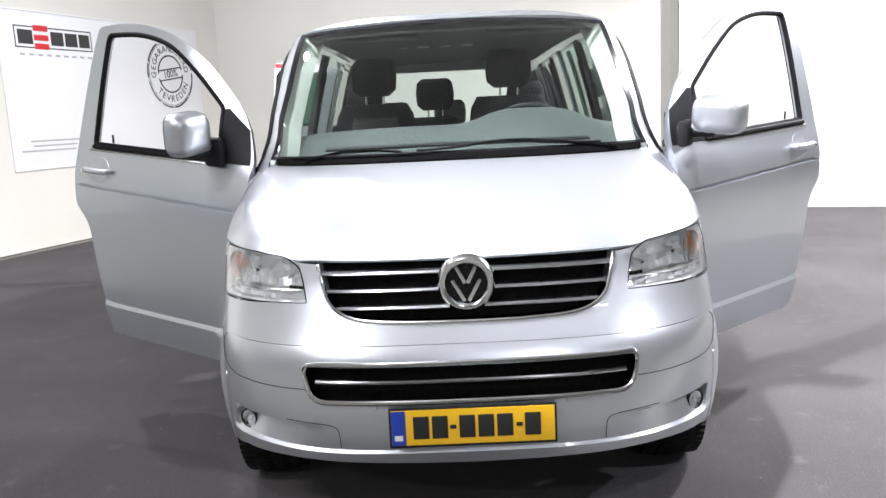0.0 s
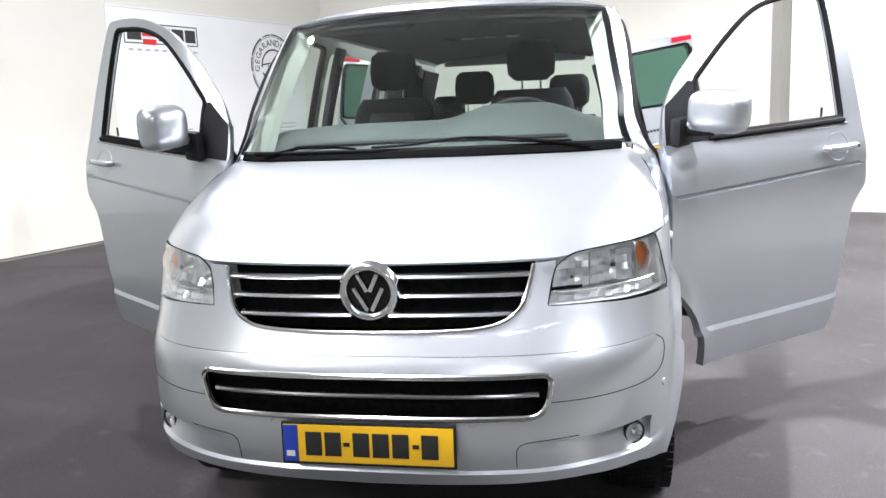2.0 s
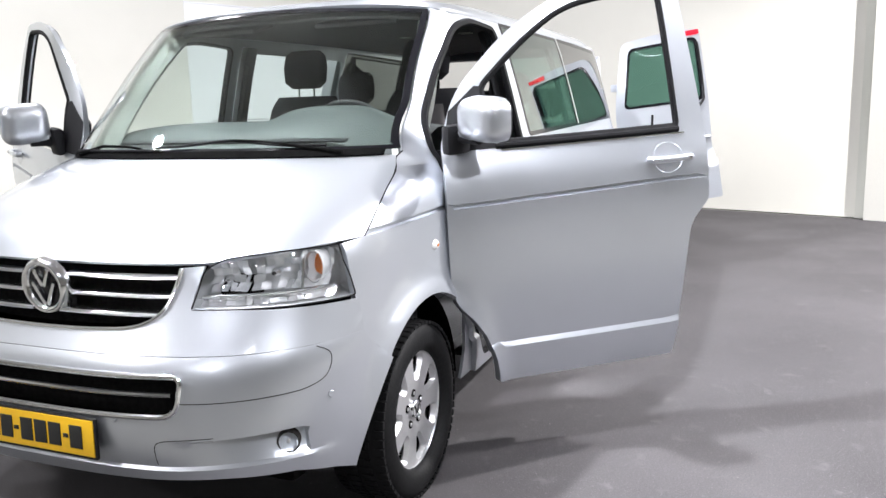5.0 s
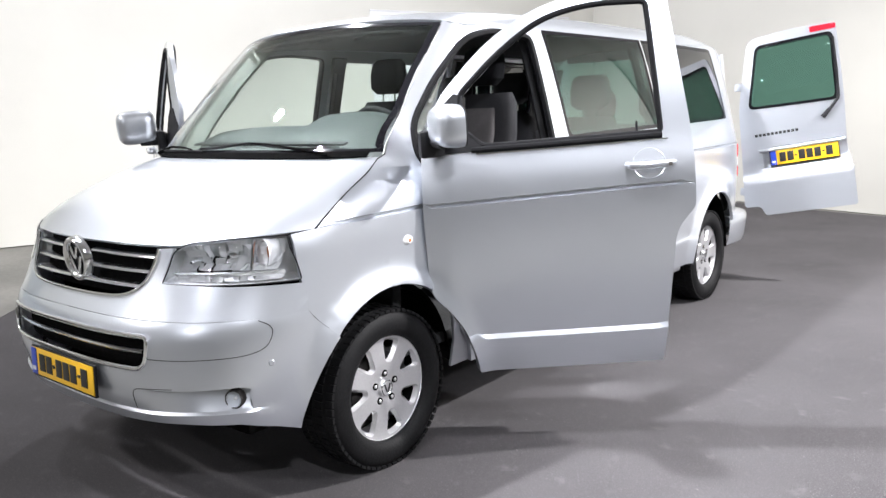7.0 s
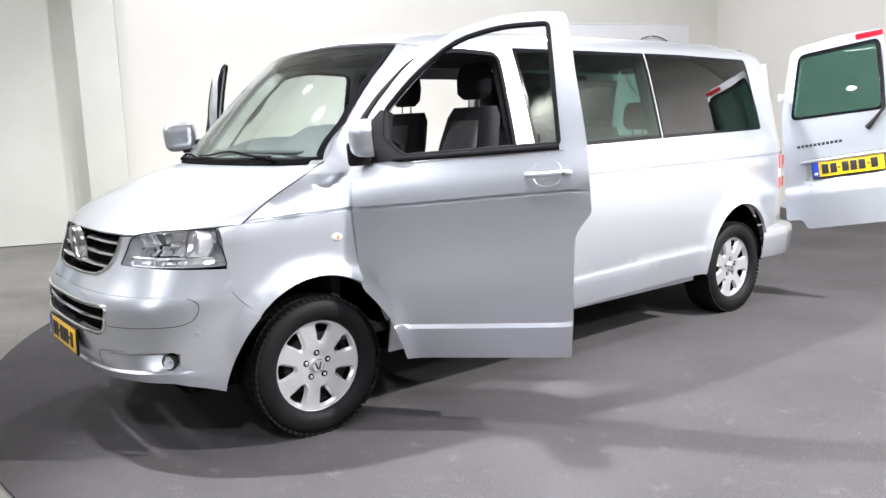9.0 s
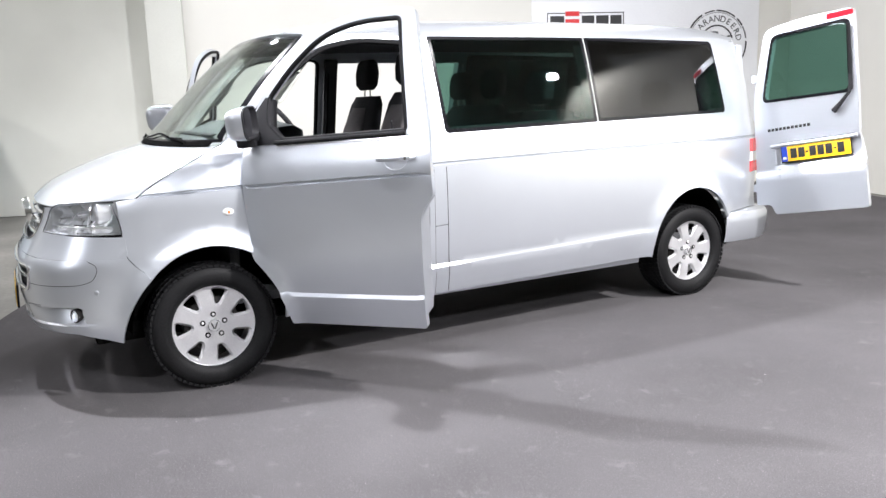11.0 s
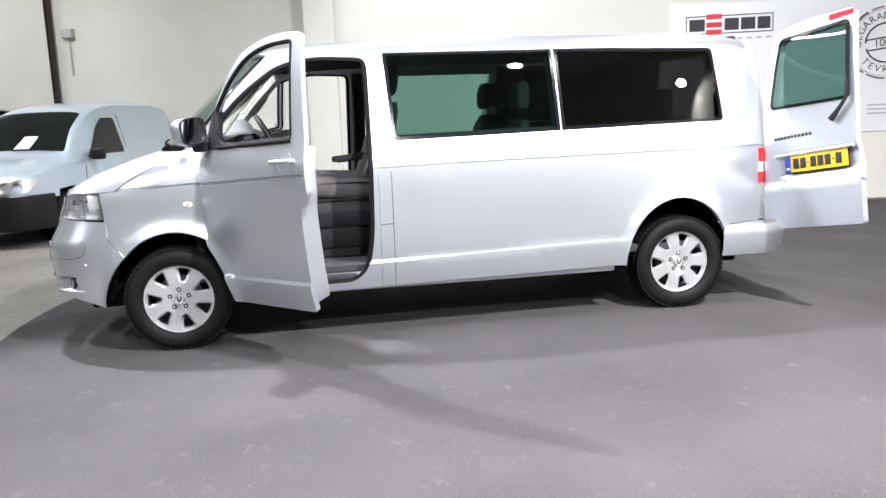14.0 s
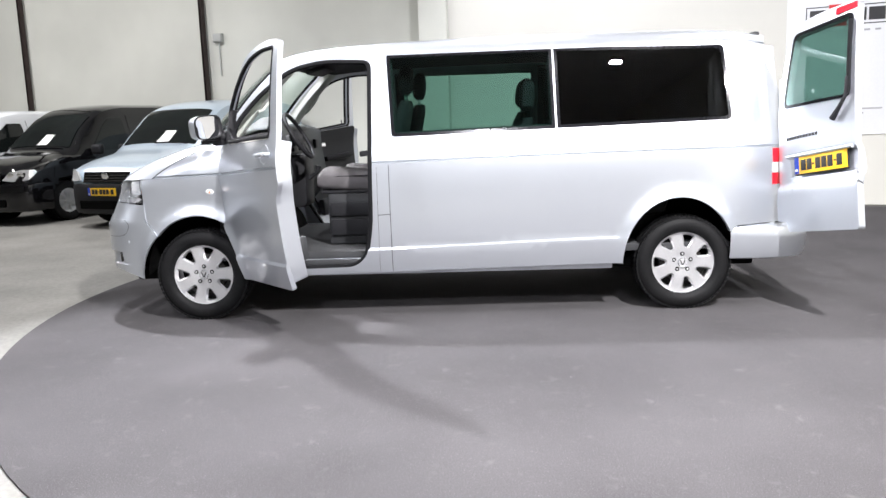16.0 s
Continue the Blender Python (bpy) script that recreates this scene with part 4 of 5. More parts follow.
    blink = lathe([(0.0, 0.012), (0.012, 0.010), (0.02, 0.0)], 20)
    for v in blink.verts:
        v.co.y *= 1.5
    b = part("side_indicator", blink, WHITE_LENS, van, "white side indicator with an amber bulb", pose(s * (side_x(1.02, 0.922) - 0.001), 1.02, 0.922, 0, 0, 0 if s > 0 else 180))
    part("indicator_core", lathe([(0.0, 0.0145), (0.006, 0.0135), (0.009, 0.008)], 12), AMBER, b, "amber bulb")


def number_plate(parent, m, narrow=1.0):
    p = part("number_plate", box((0.535 * narrow, 0.012, 0.125), (0, 0, 0), 0.004), DARK_PLASTIC, parent, "yellow number plate in a black holder", m)
    part("plate_face", box((0.52 * narrow, 0.004, 0.11), (0, -0.007, 0.002), 0.001), YELLOW, p, "yellow plate face")
    part("plate_strip", box((0.045 * narrow, 0.004, 0.108), (-0.237 * narrow, -0.0095, 0.002), 0.001), BLUE, p, "blue strip")
    part("strip_mark", box((0.026 * narrow, 0.003, 0.016), (-0.237 * narrow, -0.0115, -0.028)), WHITE_LENS, p, "white bar")
    for x, w, h in ((-0.165, 0.05, 0.07), (-0.105, 0.05, 0.07), (-0.063, 0.02, 0.012), (-0.018, 0.05, 0.07), (0.042, 0.05, 0.07), (0.102, 0.05, 0.07), (0.148, 0.02, 0.012), (0.19, 0.05, 0.07)):
        part("plate_bar", box((w * narrow, 0.003, h), (x * narrow, -0.010, 0.002), 0.001), INK, p, "dark bar")
    return p


number_plate(van, pose(0, 0.022, 0.490, -2, 0, 0), 0.955)

# Wipers and the cowl under the screen.
def wiper(points, arm):
    w = new("wiper")
    w.parent = van
    part("blade", tube(on(screen_at, points, 0.010), 0.0055, 6), SEAL, w, "black wiper blade")
    part("arm", tube(on(screen_at, arm, 0.013), [0.008, 0.006, 0.005, 0.004][: len(arm)], 8), WELL, w, "black wiper arm")


wiper([(x, 0.815) for x in np.linspace(-0.66, -0.12, 10)], [(-0.60, 0.80), (-0.45, 0.83), (-0.30, 0.828), (-0.22, 0.82)])
wiper([(x, 0.825 + 0.022 * math.exp(-((x - 0.18) / 0.16) ** 2)) for x in np.linspace(-0.16, 0.56, 14)], [(0.62, 0.80), (0.42, 0.828), (0.28, 0.842), (0.18, 0.847)])
cowl = [(x, 0.780) for x in np.linspace(-0.745, 0.745, 20)] + [(x, 0.812) for x in np.linspace(0.745, -0.745, 20)]
part("cowl", sheet(cowl, [], lambda x, e: tuple(Vector(screen_at(x, max(e, 0.79))) + Vector((0, 0, 0.006))), 0.05, 0.01), WELL, van, "black cowl under the windscreen")

# Panel gaps behind the door, with the filler flap.
seam("panel_gap", left, [(2.285, 0.33), (2.285, 1.07)], van)
seam("panel_gap", left, [(2.196, 0.325), (2.202, 1.06)], van, 0.001)
seam("panel_gap", left, [(2.198, 0.728), (2.283, 0.733)], van)
seam("bumper_gap", left, spline([(0.507, 0.845), (0.512, 0.79), (0.521, 0.7355), (0.549, 0.697), (0.588, 0.658)], 5), van, 0.0015)
seam("door_gasket", lambda y, z: (side_x(y, z, False) - 0.006, y, z), [tuple(p) for p in inset(OPENING, 0.006)] + [tuple(inset(OPENING, 0.006)[0])], van, 0.017)
seam("door_gasket", lambda y, z: (-side_x(y, z, False) + 0.006, y, z), [tuple(p) for p in inset(OPENING, 0.006)] + [tuple(inset(OPENING, 0.006)[0])], van, 0.017)

# ---- van: rear end ----
plan = spline([(0.938, 4.615), (0.948, 4.80), (0.935, 4.98), (0.87, 5.13), (0.70, 5.215), (0.40, 5.25), (0.0, 5.26)], 4)
plan = [(p.x, p.y) for p in plan] + [(-p.x, p.y) for p in plan[-2::-1]]
rows = []
for z, d in ((0.345, 0.05), (0.355, 0.022), (0.40, 0.008), (0.50, 0.0), (0.545, 0.0), (0.572, 0.012), (0.585, 0.04), (0.588, 0.12)):
    rows.append([(x - math.copysign(d, x) * min(1, abs(x) / 0.5), y - d * max(0.0, min(1.0, (y - 4.7) / 0.4)), z + 0.0 * y) for x, y in plan])
bm = bmesh.new()
add_grid(bm, rows)
part("rear_bumper", bm, PAINT, van, "silver rear bumper")
for s in (1, -1):
    shape = left if s > 0 else right
    tail = new("tail_light")
    tail.parent = van
    for z0, z1, mat, label in ((1.005, 1.10, RED_LENS, "red lens"), (0.935, 1.003, WHITE_LENS, "white lens"), (0.855, 0.933, RED_LENS, "red lens")):
        part("tail_lens", sheet([(4.905, z0), (5.035, z0), (5.038, z1), (4.90, z1)], [], lambda y, z: (shape(min(y, 5.02), z)[0] + s * 0.004, y, z), 0.03, 0.05, (), s < 0), mat, tail, label)
    part("rear_pillar", box((0.05, 0.06, 1.24), (s * 0.765, 4.955, 1.17), 0.015, (4.5, -s * 4.5, 0)), PAINT, van, "silver rear pillar")
part("rear_header", box((1.20, 0.07, 0.08), (0, 4.885, 1.835), 0.02), PAINT, van, "silver rear header")
part("rear_sill", box((1.60, 0.10, 0.10), (0, 5.02, 0.56), 0.02), PAINT, van, "silver rear sill")


def rear_door(s):
    """A rear wing swung right round on a leaning hinge; a runs from its free edge, b up."""
    O, U, V = Vector((1.697, 5.124, 0.65)), Vector((0.948, 0.275, 0.155)).normalized(), Vector((-0.168, -0.021, 0.985))
    if s < 0:
        O, U, V = Vector((1.74, 5.07, 0.62)), Vector((0.985, 0.08, 0.11)).normalized(), Vector((-0.11, 0.0, 0.985))
    V = (V - U * U.dot(V)).normalized()
    N = U.cross(V)

    def wing(d):
        def at(a, b):
            curve = 0.05 * max(0.0, (b - 0.75) / 0.6) ** 1.6 + 0.03 * max(0.0, (-a - 0.45) / 0.3) ** 2
            dent = 0.022 * step_up(0.495, 0.475, b) * step_up(0.335, 0.36, b) * step_up(-0.60, -0.58, a)
            low = 0.018 * step_up(0.31, 0.285, b)
            p = O + U * a + V * b + N * (low - curve - dent - d)
            return (s * p.x, p.y, p.z)
        return at

    out = rounded([(0.004, 0.0), (0.006, 0.29), (-0.012, 0.33), (-0.02, 0.47), (0.0, 0.80), (0.004, 1.345), (-0.30, 1.362), (-0.604, 1.336), (-0.725, 0.85), (-0.76, 0.30), (-0.776, 0.075), (-0.66, 0.072), (-0.63, 0.0)],
                  [0.02, 0.03, 0.03, 0.1, 0.1, 0.03, 0.1, 0.06, 0.1, 0.05, 0.03, 0.03, 0.02])
    win = rounded([(-0.037, 0.785), (-0.022, 1.285), (-0.557, 1.285), (-0.661, 0.815)], 0.05)
    hole = rounded([(-0.060, 0.806), (-0.047, 1.264), (-0.541, 1.264), (-0.640, 0.834)], 0.04)
    turn = s < 0
    lines = [[(a, b) for a in np.linspace(-0.745, -0.03, 24)] for b in (0.495, 0.475, 0.36, 0.335, 0.31, 0.285)] + [[(a, b) for b in np.linspace(0.365, 0.47, 5)] for a in (-0.60, -0.58, -0.045)]
    d = part("rear_door", sheet(out, [hole], wing(0), 0.04, 0.045, lines, turn), PAINT, van, "silver rear wing door swung fully open", angle=50)
    g = part("rear_window", sheet(win, [hole], wing(-0.005), 0.05, 0.005, (), turn), BLACK_GLOSS, d, "rear window with a black border")
    p = part("pane", sheet(inset(hole, -0.004), [], wing(-0.002), 0.06, 0.004, (), turn), GREEN, g, "green tinted pane")
    p.visible_shadow = False
    part("door_trim", sheet(rounded([(-0.05, 0.12), (-0.05, 0.74), (-0.64, 0.76), (-0.70, 0.15)], 0.05), [], wing(0.047), 0.08, 0.02, (), turn), GREY_PLASTIC, d, "dark grey inner panel")
    w = new("rear_wiper")
    w.parent = d
    part("arm", tube(on(wing(-0.03), [(-0.160, 0.672), (-0.10, 0.73), (-0.045, 0.79), (-0.035, 0.90)]), [0.020, 0.013, 0.011, 0.009], 8), DARK_PLASTIC, w, "black wiper arm")
    part("blade", tube(on(wing(-0.018), [(-0.040, 0.80), (-0.032, 1.0), (-0.030, 1.24)]), 0.012, 6), SEAL, w, "black wiper blade")
    part("brake_light", sheet(rounded([(-0.172, 1.303), (0.0, 1.303), (0.0, 1.338), (-0.172, 1.343)], 0.008), [], wing(-0.006), 0.04, 0.02, (), turn), RED_LENS, d, "red high brake light")
    part("handle_ledge", tube(on(wing(-0.012), [(a, 0.492) for a in np.linspace(-0.62, -0.03, 12)]), 0.012, 8), PAINT, d, "silver ledge over the plate")
    if s > 0:
        m = Matrix.Translation(O + U * -0.313 + V * 0.425 + N * -0.002) @ Matrix((U, -N, V)).transposed().to_4x4()
        number_plate(d, m, 0.9)
        for k in range(11):
            a = -0.637 + 0.0285 * k
            part("badge_bar", sheet([(a, 0.602), (a + 0.02, 0.602), (a + 0.02, 0.622), (a, 0.622)], [], wing(-0.003), 0.05, 0.003), GREY_PLASTIC, d, "dark badge bar")
    for b in (0.20, 1.0):
        part("hinge", box((0.07, 0.03, 0.06), tuple(Vector(wing(0.02)(-0.76 if b < 0.5 else -0.70, b))), 0.01), PAINT, d, "silver hinge")
    return d


rear_door(1)
rear_door(-1)

# ---- van: inside ----
part("underbody", box((1.4, 4.5, 0.10), (0, 2.6, 0.32), 0.02), WELL, van, "black underbody")
# Black filler box, added to keep the space behind the grille dark.
part("nose_filler", box((1.2, 0.62, 0.62), (0, 0.63, 0.62), 0.05), WELL, van, "black filler box that stops views through the nose")
part("cabin_floor", box((1.70, 4.05, 0.05), (0, 2.98, 0.44), 0.01), LINING_DARK, van, "dark cabin floor mat")
part("bulkhead", box((1.62, 0.06, 0.70), (0, 1.06, 0.80), 0.02), LINING_DARK, van, "dark bulkhead")
for s in (1, -1):
    part("door_step", box((0.22, 0.62, 0.05), (s * 0.80, 1.73, 0.392), 0.012), GREY_PLASTIC, van, "grey plastic door step")
    shut = [(1.235, 0.68), (1.272, 0.60), (1.292, 0.45), (1.287, 0.318), (1.62, 0.318), (1.62, 0.37), (1.50, 0.37), (1.43, 0.45), (1.33, 0.62)]
    part("door_shut", sheet(shut, [], lambda y, z: (s * (side_x(y, z, False) - 0.006), y, z), 0.05, 0.012, (), s < 0), PAINT, van, "silver body edge behind the wheel arch")
    part("sill_panel", box((0.03, 2.2, 0.12), (s * 0.875, 2.72, 0.36), 0.01), PAINT, van, "silver sill")
bm = bmesh.new()
rows = []
for x in np.linspace(-0.80, 0.80, 41):
    hump = 0.06 * math.exp(-((x - 0.34) / 0.24) ** 4)
    pts = [(0.86, 1.20), (0.95, 1.255), (1.05, 1.295), (1.17, 1.335 + 0.45 * hump), (1.28, 1.372 + hump), (1.36, 1.378 + hump), (1.405, 1.35 + 0.75 * hump), (1.41, 1.22), (1.44, 1.0), (1.42, 0.86), (1.30, 0.72), (1.1, 0.70)]
    rows.append([(x, y + (bow(x) * 0.85 if y < 1.1 else bow(x) * 0.3), z - 0.035 * (abs(x) / 0.8) ** 4) for y, z in pts])
add_grid(bm, rows)
dash = part("dashboard", bm, DASH, van, "grey-green moulded dashboard", angle=60)
part("centre_console", box((0.32, 0.16, 0.42), (0.02, 1.46, 0.93), 0.03), DARK_PLASTIC, dash, "black centre console")
part("gear_lever", tube([(0.05, 1.50, 0.92), (0.05, 1.60, 0.98), (0.05, 1.62, 1.04)], [0.02, 0.014, 0.024], 10), DARK_PLASTIC, dash, "black gear lever")
for x in (-0.70, -0.12, 0.14, 0.72):
    part("air_vent", box((0.13, 0.03, 0.08), (x, 1.455, 1.20), 0.01), DARK_PLASTIC, dash, "black air vent")
part("dash_vent_strip", box((1.1, 0.03, 0.008), (0, 1.06, 1.303), 0.003, (20, 0, 0)), DARK_PLASTIC, dash, "black screen vent strip")
steer = new("steering_wheel")
steer.parent = van
steer.matrix_basis = pose(0.335, 1.54, 1.285, 60, 0, 180)
part("wheel_rim", tube([(0.188 * math.cos(a), 0.188 * math.sin(a), 0) for a in np.linspace(0, 2 * math.pi, 49)[:-1]], 0.0155, 10, True), DARK_PLASTIC, steer, "black wheel rim")
part("wheel_hub", box((0.17, 0.14, 0.05), (0, -0.01, -0.02), 0.024), DARK_PLASTIC, steer, "black padded hub")
for a in (0, 180, 250, 290):
    part("wheel_spoke", box((0.12, 0.035, 0.016), (0.12 * math.cos(radians(a)), 0.12 * math.sin(radians(a)), -0.01), 0.006, (0, 0, a)), DARK_PLASTIC, steer, "black spoke")
part("steering_column", tube([(0.335, 1.50, 1.26), (0.335, 1.34, 1.17)], [0.05, 0.06], 12), DARK_PLASTIC, steer, m=steer.matrix_basis.inverted())


def padded(sections):
    """A cushion: rounded slices (x0, x1 half widths) lofted through given frames of centre, half width, half depth and tilt."""
    bm = bmesh.new()
    rows = []
    for (x, y, z), hw, hd, tilt in sections:
        row = []
        for a in np.linspace(0, 2 * math.pi, 29)[:-1]:
            px = hw * math.copysign(abs(math.cos(a)) ** 0.5, math.cos(a))
            pd = hd * math.copysign(abs(math.sin(a)) ** 0.6, math.sin(a))
            row.append((x + px, y + pd * math.cos(radians(tilt)), z + pd * math.sin(radians(tilt))))
        rows.append(row)
    add_grid(bm, rows, True, True)
    return bm


def seat(x, y, wide, base=0.74, row=1):
    st = new("seat")
    st.parent = van
    st.matrix_basis = pose(x, y, 0)
    w = wide / 2
    part("cushion", padded([((0, -0.50, base + 0.05), w * 0.9, 0.06, 90), ((0, -0.46, base + 0.06), w, 0.085, 90), ((0, -0.2, base + 0.04), w, 0.085, 90), ((0, 0.02, base + 0.03), w * 0.95, 0.08, 90)]), SEAT_MID if row == 1 else SEAT, st, "dark grey cloth cushion")
    part("backrest", padded([((0, 0.0, base), w * 0.95, 0.07, 0), ((0, 0.04, base + 0.16), w, 0.075, 0), ((0, 0.11, base + 0.40), w * 0.98, 0.065, 0), ((0, 0.155, base + 0.56), w * 0.88, 0.055, 0), ((0, 0.17, base + 0.62), w * 0.74, 0.035, 0)]), SEAT, st, "dark cloth backrest")
    if row == 1:
        part("backrest_panel", padded([((0, -0.055, base + 0.10), w * 0.56, 0.03, 0), ((0, -0.020, base + 0.20), w * 0.62, 0.03, 0), ((0, 0.045, base + 0.40), w * 0.62, 0.028, 0), ((0, 0.105, base + 0.54), w * 0.50, 0.02, 0)]), SEAT_MID, st, "grey cloth middle panel")
    n = 1 if wide < 0.7 else round(wide / 0.48)
    for k in range(n):
        hx = (k - (n - 1) / 2) * (wide / n)
        part("headrest", padded([((hx, 0.165, base + 0.665), 0.085, 0.03, 0), ((hx, 0.165, base + 0.70), 0.125, 0.05, 0), ((hx, 0.172, base + 0.78), 0.132, 0.055, 0), ((hx, 0.178, base + 0.85), 0.122, 0.045, 0), ((hx, 0.18, base + 0.878), 0.09, 0.025, 0)]), SEAT, st, "dark cloth headrest")
        for sx in (-0.05, 0.05):
            part("headrest_bar", tube([(hx + sx, 0.165, base + 0.58), (hx + sx, 0.168, base + 0.68)], 0.006, 8), CHROME, st, "chrome bar")
    part("seat_base", box((wide * 0.86, 0.42, base - 0.50), (0, -0.22, 0.47 + (base - 0.50) / 2), 0.02), DARK_PLASTIC if row > 1 else GREY_PLASTIC, st, "grey seat base")
    if row == 1:
        part("seat_tray", box((wide * 0.9, 0.46, 0.02), (0, -0.24, base - 0.03), 0.008), DARK_PLASTIC, st, "black seat edge trim")
        for z0, h0 in ((0.735, 0.10), (0.60, 0.12)):
            part("seat_drawer", box((0.025, 0.38, h0), (math.copysign(wide * 0.43 + 0.01, x), -0.22, z0), 0.008), DARK_PLASTIC, st, "black drawer in the seat base")
        part("piping", tube([(math.copysign(w * 0.97, x), yy, base + 0.085) for yy in np.linspace(-0.46, -0.02, 8)], 0.005, 6), SEAL, st, "black seam piping")
        part("armrest", box((0.05, 0.30, 0.045), (-math.copysign(w + 0.03, x), -0.10, base + 0.24), 0.015, (6, 0, 0)), SEAT, st, "dark folding armrest")
    return st


seat(0.32, 2.205, 0.50, 0.895)
seat(-0.455, 2.25, 0.50, 0.88)
seat(-0.36, 3.12, 0.96, 0.79, 2)
seat(0.50, 3.10, 0.44, 0.74, 2)
seat(-0.02, 4.20, 1.40, 0.66, 3)
part("rear_header_trim", box((1.10, 0.05, 0.09), (0, 4.88, 1.86), 0.015), LINING_DARK, van, "dark rear header trim")

lining = lambda x, e: tuple(Vector(roof_at(x, e)) - Vector((0, 0, 0.05)))
part("headlining", sheet([(-0.69, e) for e in np.arange(4.8, 1.44, -0.1)] + [(x, 1.45) for x in np.arange(-0.64, 0.65, 0.08)] + [(0.69, e) for e in np.arange(1.5, 4.85, 0.1)], [], lining, 0.1, 0.01), LINING_DARK, van, "dark cloth headlining")
for x in (-0.345, -0.19, -0.035, 0.12):
    vent = box((0.085, 0.012, 0.016), (x, 3.50, 1.906), 0.003)
    add_box(vent, (0.085, 0.012, 0.016), (x, 3.55, 1.906), 0.003)
    part("roof_vent", vent, PILLAR_TRIM, van, "pale roof vent")
for s in (1, -1):
    inner = lambda d: (lambda y, z: (s * (side_x(y, z, False) - d), y, z))
    rows = []
    for p in dense(SCREEN_EDGE, 0.08, False):
        y, z = p[0], p[1]
        rows.append([(s * (side_x(y + dy, z, False) - d), y + dy, z - dz) for d, dy, dz in ((0.03, 0.012, 0.012), (0.085, 0.04, 0.02), (0.135, 0.085, 0.03), (0.125, 0.11, 0.035), (0.06, 0.125, 0.035), (0.022, 0.12, 0.03))])
    bm = bmesh.new()
    add_grid(bm, rows)
    part("pillar_trim", bm, PILLAR_TRIM, van, "pale windscreen pillar trim", angle=60)
    part("grab_handle", tube(on(inner(0.065), [(1.36, 1.50), (1.37, 1.51)]) and [Vector(inner(dd)(y, z)) for dd, y, z in ((0.05, 1.36, 1.47), (0.085, 1.385, 1.475), (0.09, 1.46, 1.56), (0.085, 1.50, 1.62), (0.05, 1.50, 1.635))], 0.011, 8), PILLAR_TRIM, van, "pale grab handle")
    part("belt_pillar", sheet([(2.17, 0.50), (2.19, 1.2), (2.19, 1.78), (2.29, 1.78), (2.29, 0.50)], [], inner(0.06), 0.08, 0.03, (), s < 0), LINING_DARK, van, "dark pillar trim")
    part("seat_belt", tube([Vector(inner(0.10)(2.21, z)) for z in np.linspace(0.7, 1.68, 8)], 0.012, 6), SEAL, van, "black seat belt")
wall_in = [(2.27, 0.46), (3.86, 0.46), (3.9, 0.7), (4.05, 0.84), (4.25, 0.86), (4.5, 0.84), (4.70, 0.6), (4.92, 0.6), (4.88, 1.75), (2.27, 1.80)]
part("side_lining", sheet(wall_in, [window_hole(WIN, 0.045), window_hole(WIN2, 0.045)], lambda y, z: (side_x(y, z, False) - 0.06, y, z), 0.09, 0.02), LINING_DARK, van, "dark side lining")
part("side_lining", sheet([(3.44, 0.46)] + wall_in[1:-1] + [(3.44, 1.79)], [window_hole(WIN2, 0.07)], lambda y, z: (-side_x(y, z, False) + 0.06, y, z), 0.09, 0.02, (), True), LINING_DARK, van, "dark side lining")
for x in (-0.36, 0.36):
    part("sun_visor", box((0.40, 0.17, 0.02), (x, 1.60, 1.80), 0.008, (14, 0, 0)), LINING_DARK, van, "dark folded sun visor")

# ---- things on the walls ----
WALL = HALL @ Matrix(((0, 0, 1, 0.0), (1, 0, 0, 0), (0, 1, 0, 0), (0, 0, 0, 1)))  # x along the side wall, y up, z out of it
BANNER = material("banner_vinyl", (0.74, 0.75, 0.77), 0.6, grain=0.02, size=50, stain=0.03, stain_size=1.0, bump=0.05)
PRINT = material("banner_print", (0.03, 0.03, 0.032), 0.6, grain=0.1, size=60)
PRINT_GREY = material("banner_print_grey", (0.38, 0.38, 0.4), 0.6, grain=0.1, size=60)
POST = material("dark_red_steel", (0.035, 0.022, 0.02), 0.6, 0.2, grain=0.15, size=50, stain=0.2, stain_size=3)
BOX_GREY = material("grey_box_plastic", (0.42, 0.43, 0.42), 0.6, grain=0.06, size=90, stain=0.06)


def letters(text, height, mat, name, parent, m):
    data = bpy.data.curves.new(name, "FONT")
    data.body, data.size, data.extrude = text, height * 1.38, 0.001
    data.align_x, data.align_y = "CENTER", "CENTER"
    tmp = bpy.data.objects.new(name, data)
    scene.collection.objects.link(tmp)
    bpy.context.view_layer.update()
    me = bpy.data.meshes.new_from_object(tmp)
    bpy.data.objects.remove(tmp)
    return link_mesh(name, me, mat, parent, "", m)


def ring_piece(r0, r1, a0, a1, z=0.003, n=2.5):
    steps = max(3, int(abs(a1 - a0) / n))
    bm = bmesh.new()
    arcp = [radians(a0 + (a1 - a0) * k / steps) for k in range(steps + 1)]
    add_grid(bm, [[(r * math.cos(a), r * math.sin(a), zz) for a in arcp] for r, zz in ((r0, z - 0.002), (r0, z), (r1, z), (r1, z - 0.002))])
    return bm


banner = thing("banner", "white vinyl banner with a logo and a round stamp print", "banner", WALL @ pose(-2.41, 1.955, 0.004))
part("banner_sheet", box((3.72, 1.95, 0.006), (0, 0, 0.003), 0.002), BANNER, banner, "white vinyl sheet")
for x, y, w, h in ((0, 0.965, 3.72, 0.02), (0, -0.965, 3.72, 0.02)):
    part("banner_hem", box((w, h, 0.012), (x, y, 0.006), 0.003), BANNER, banner, "white hem")
logo = new("logo_print")
logo.parent = banner
logo.matrix_basis = pose(-1.005, 0.65, 0.0075)
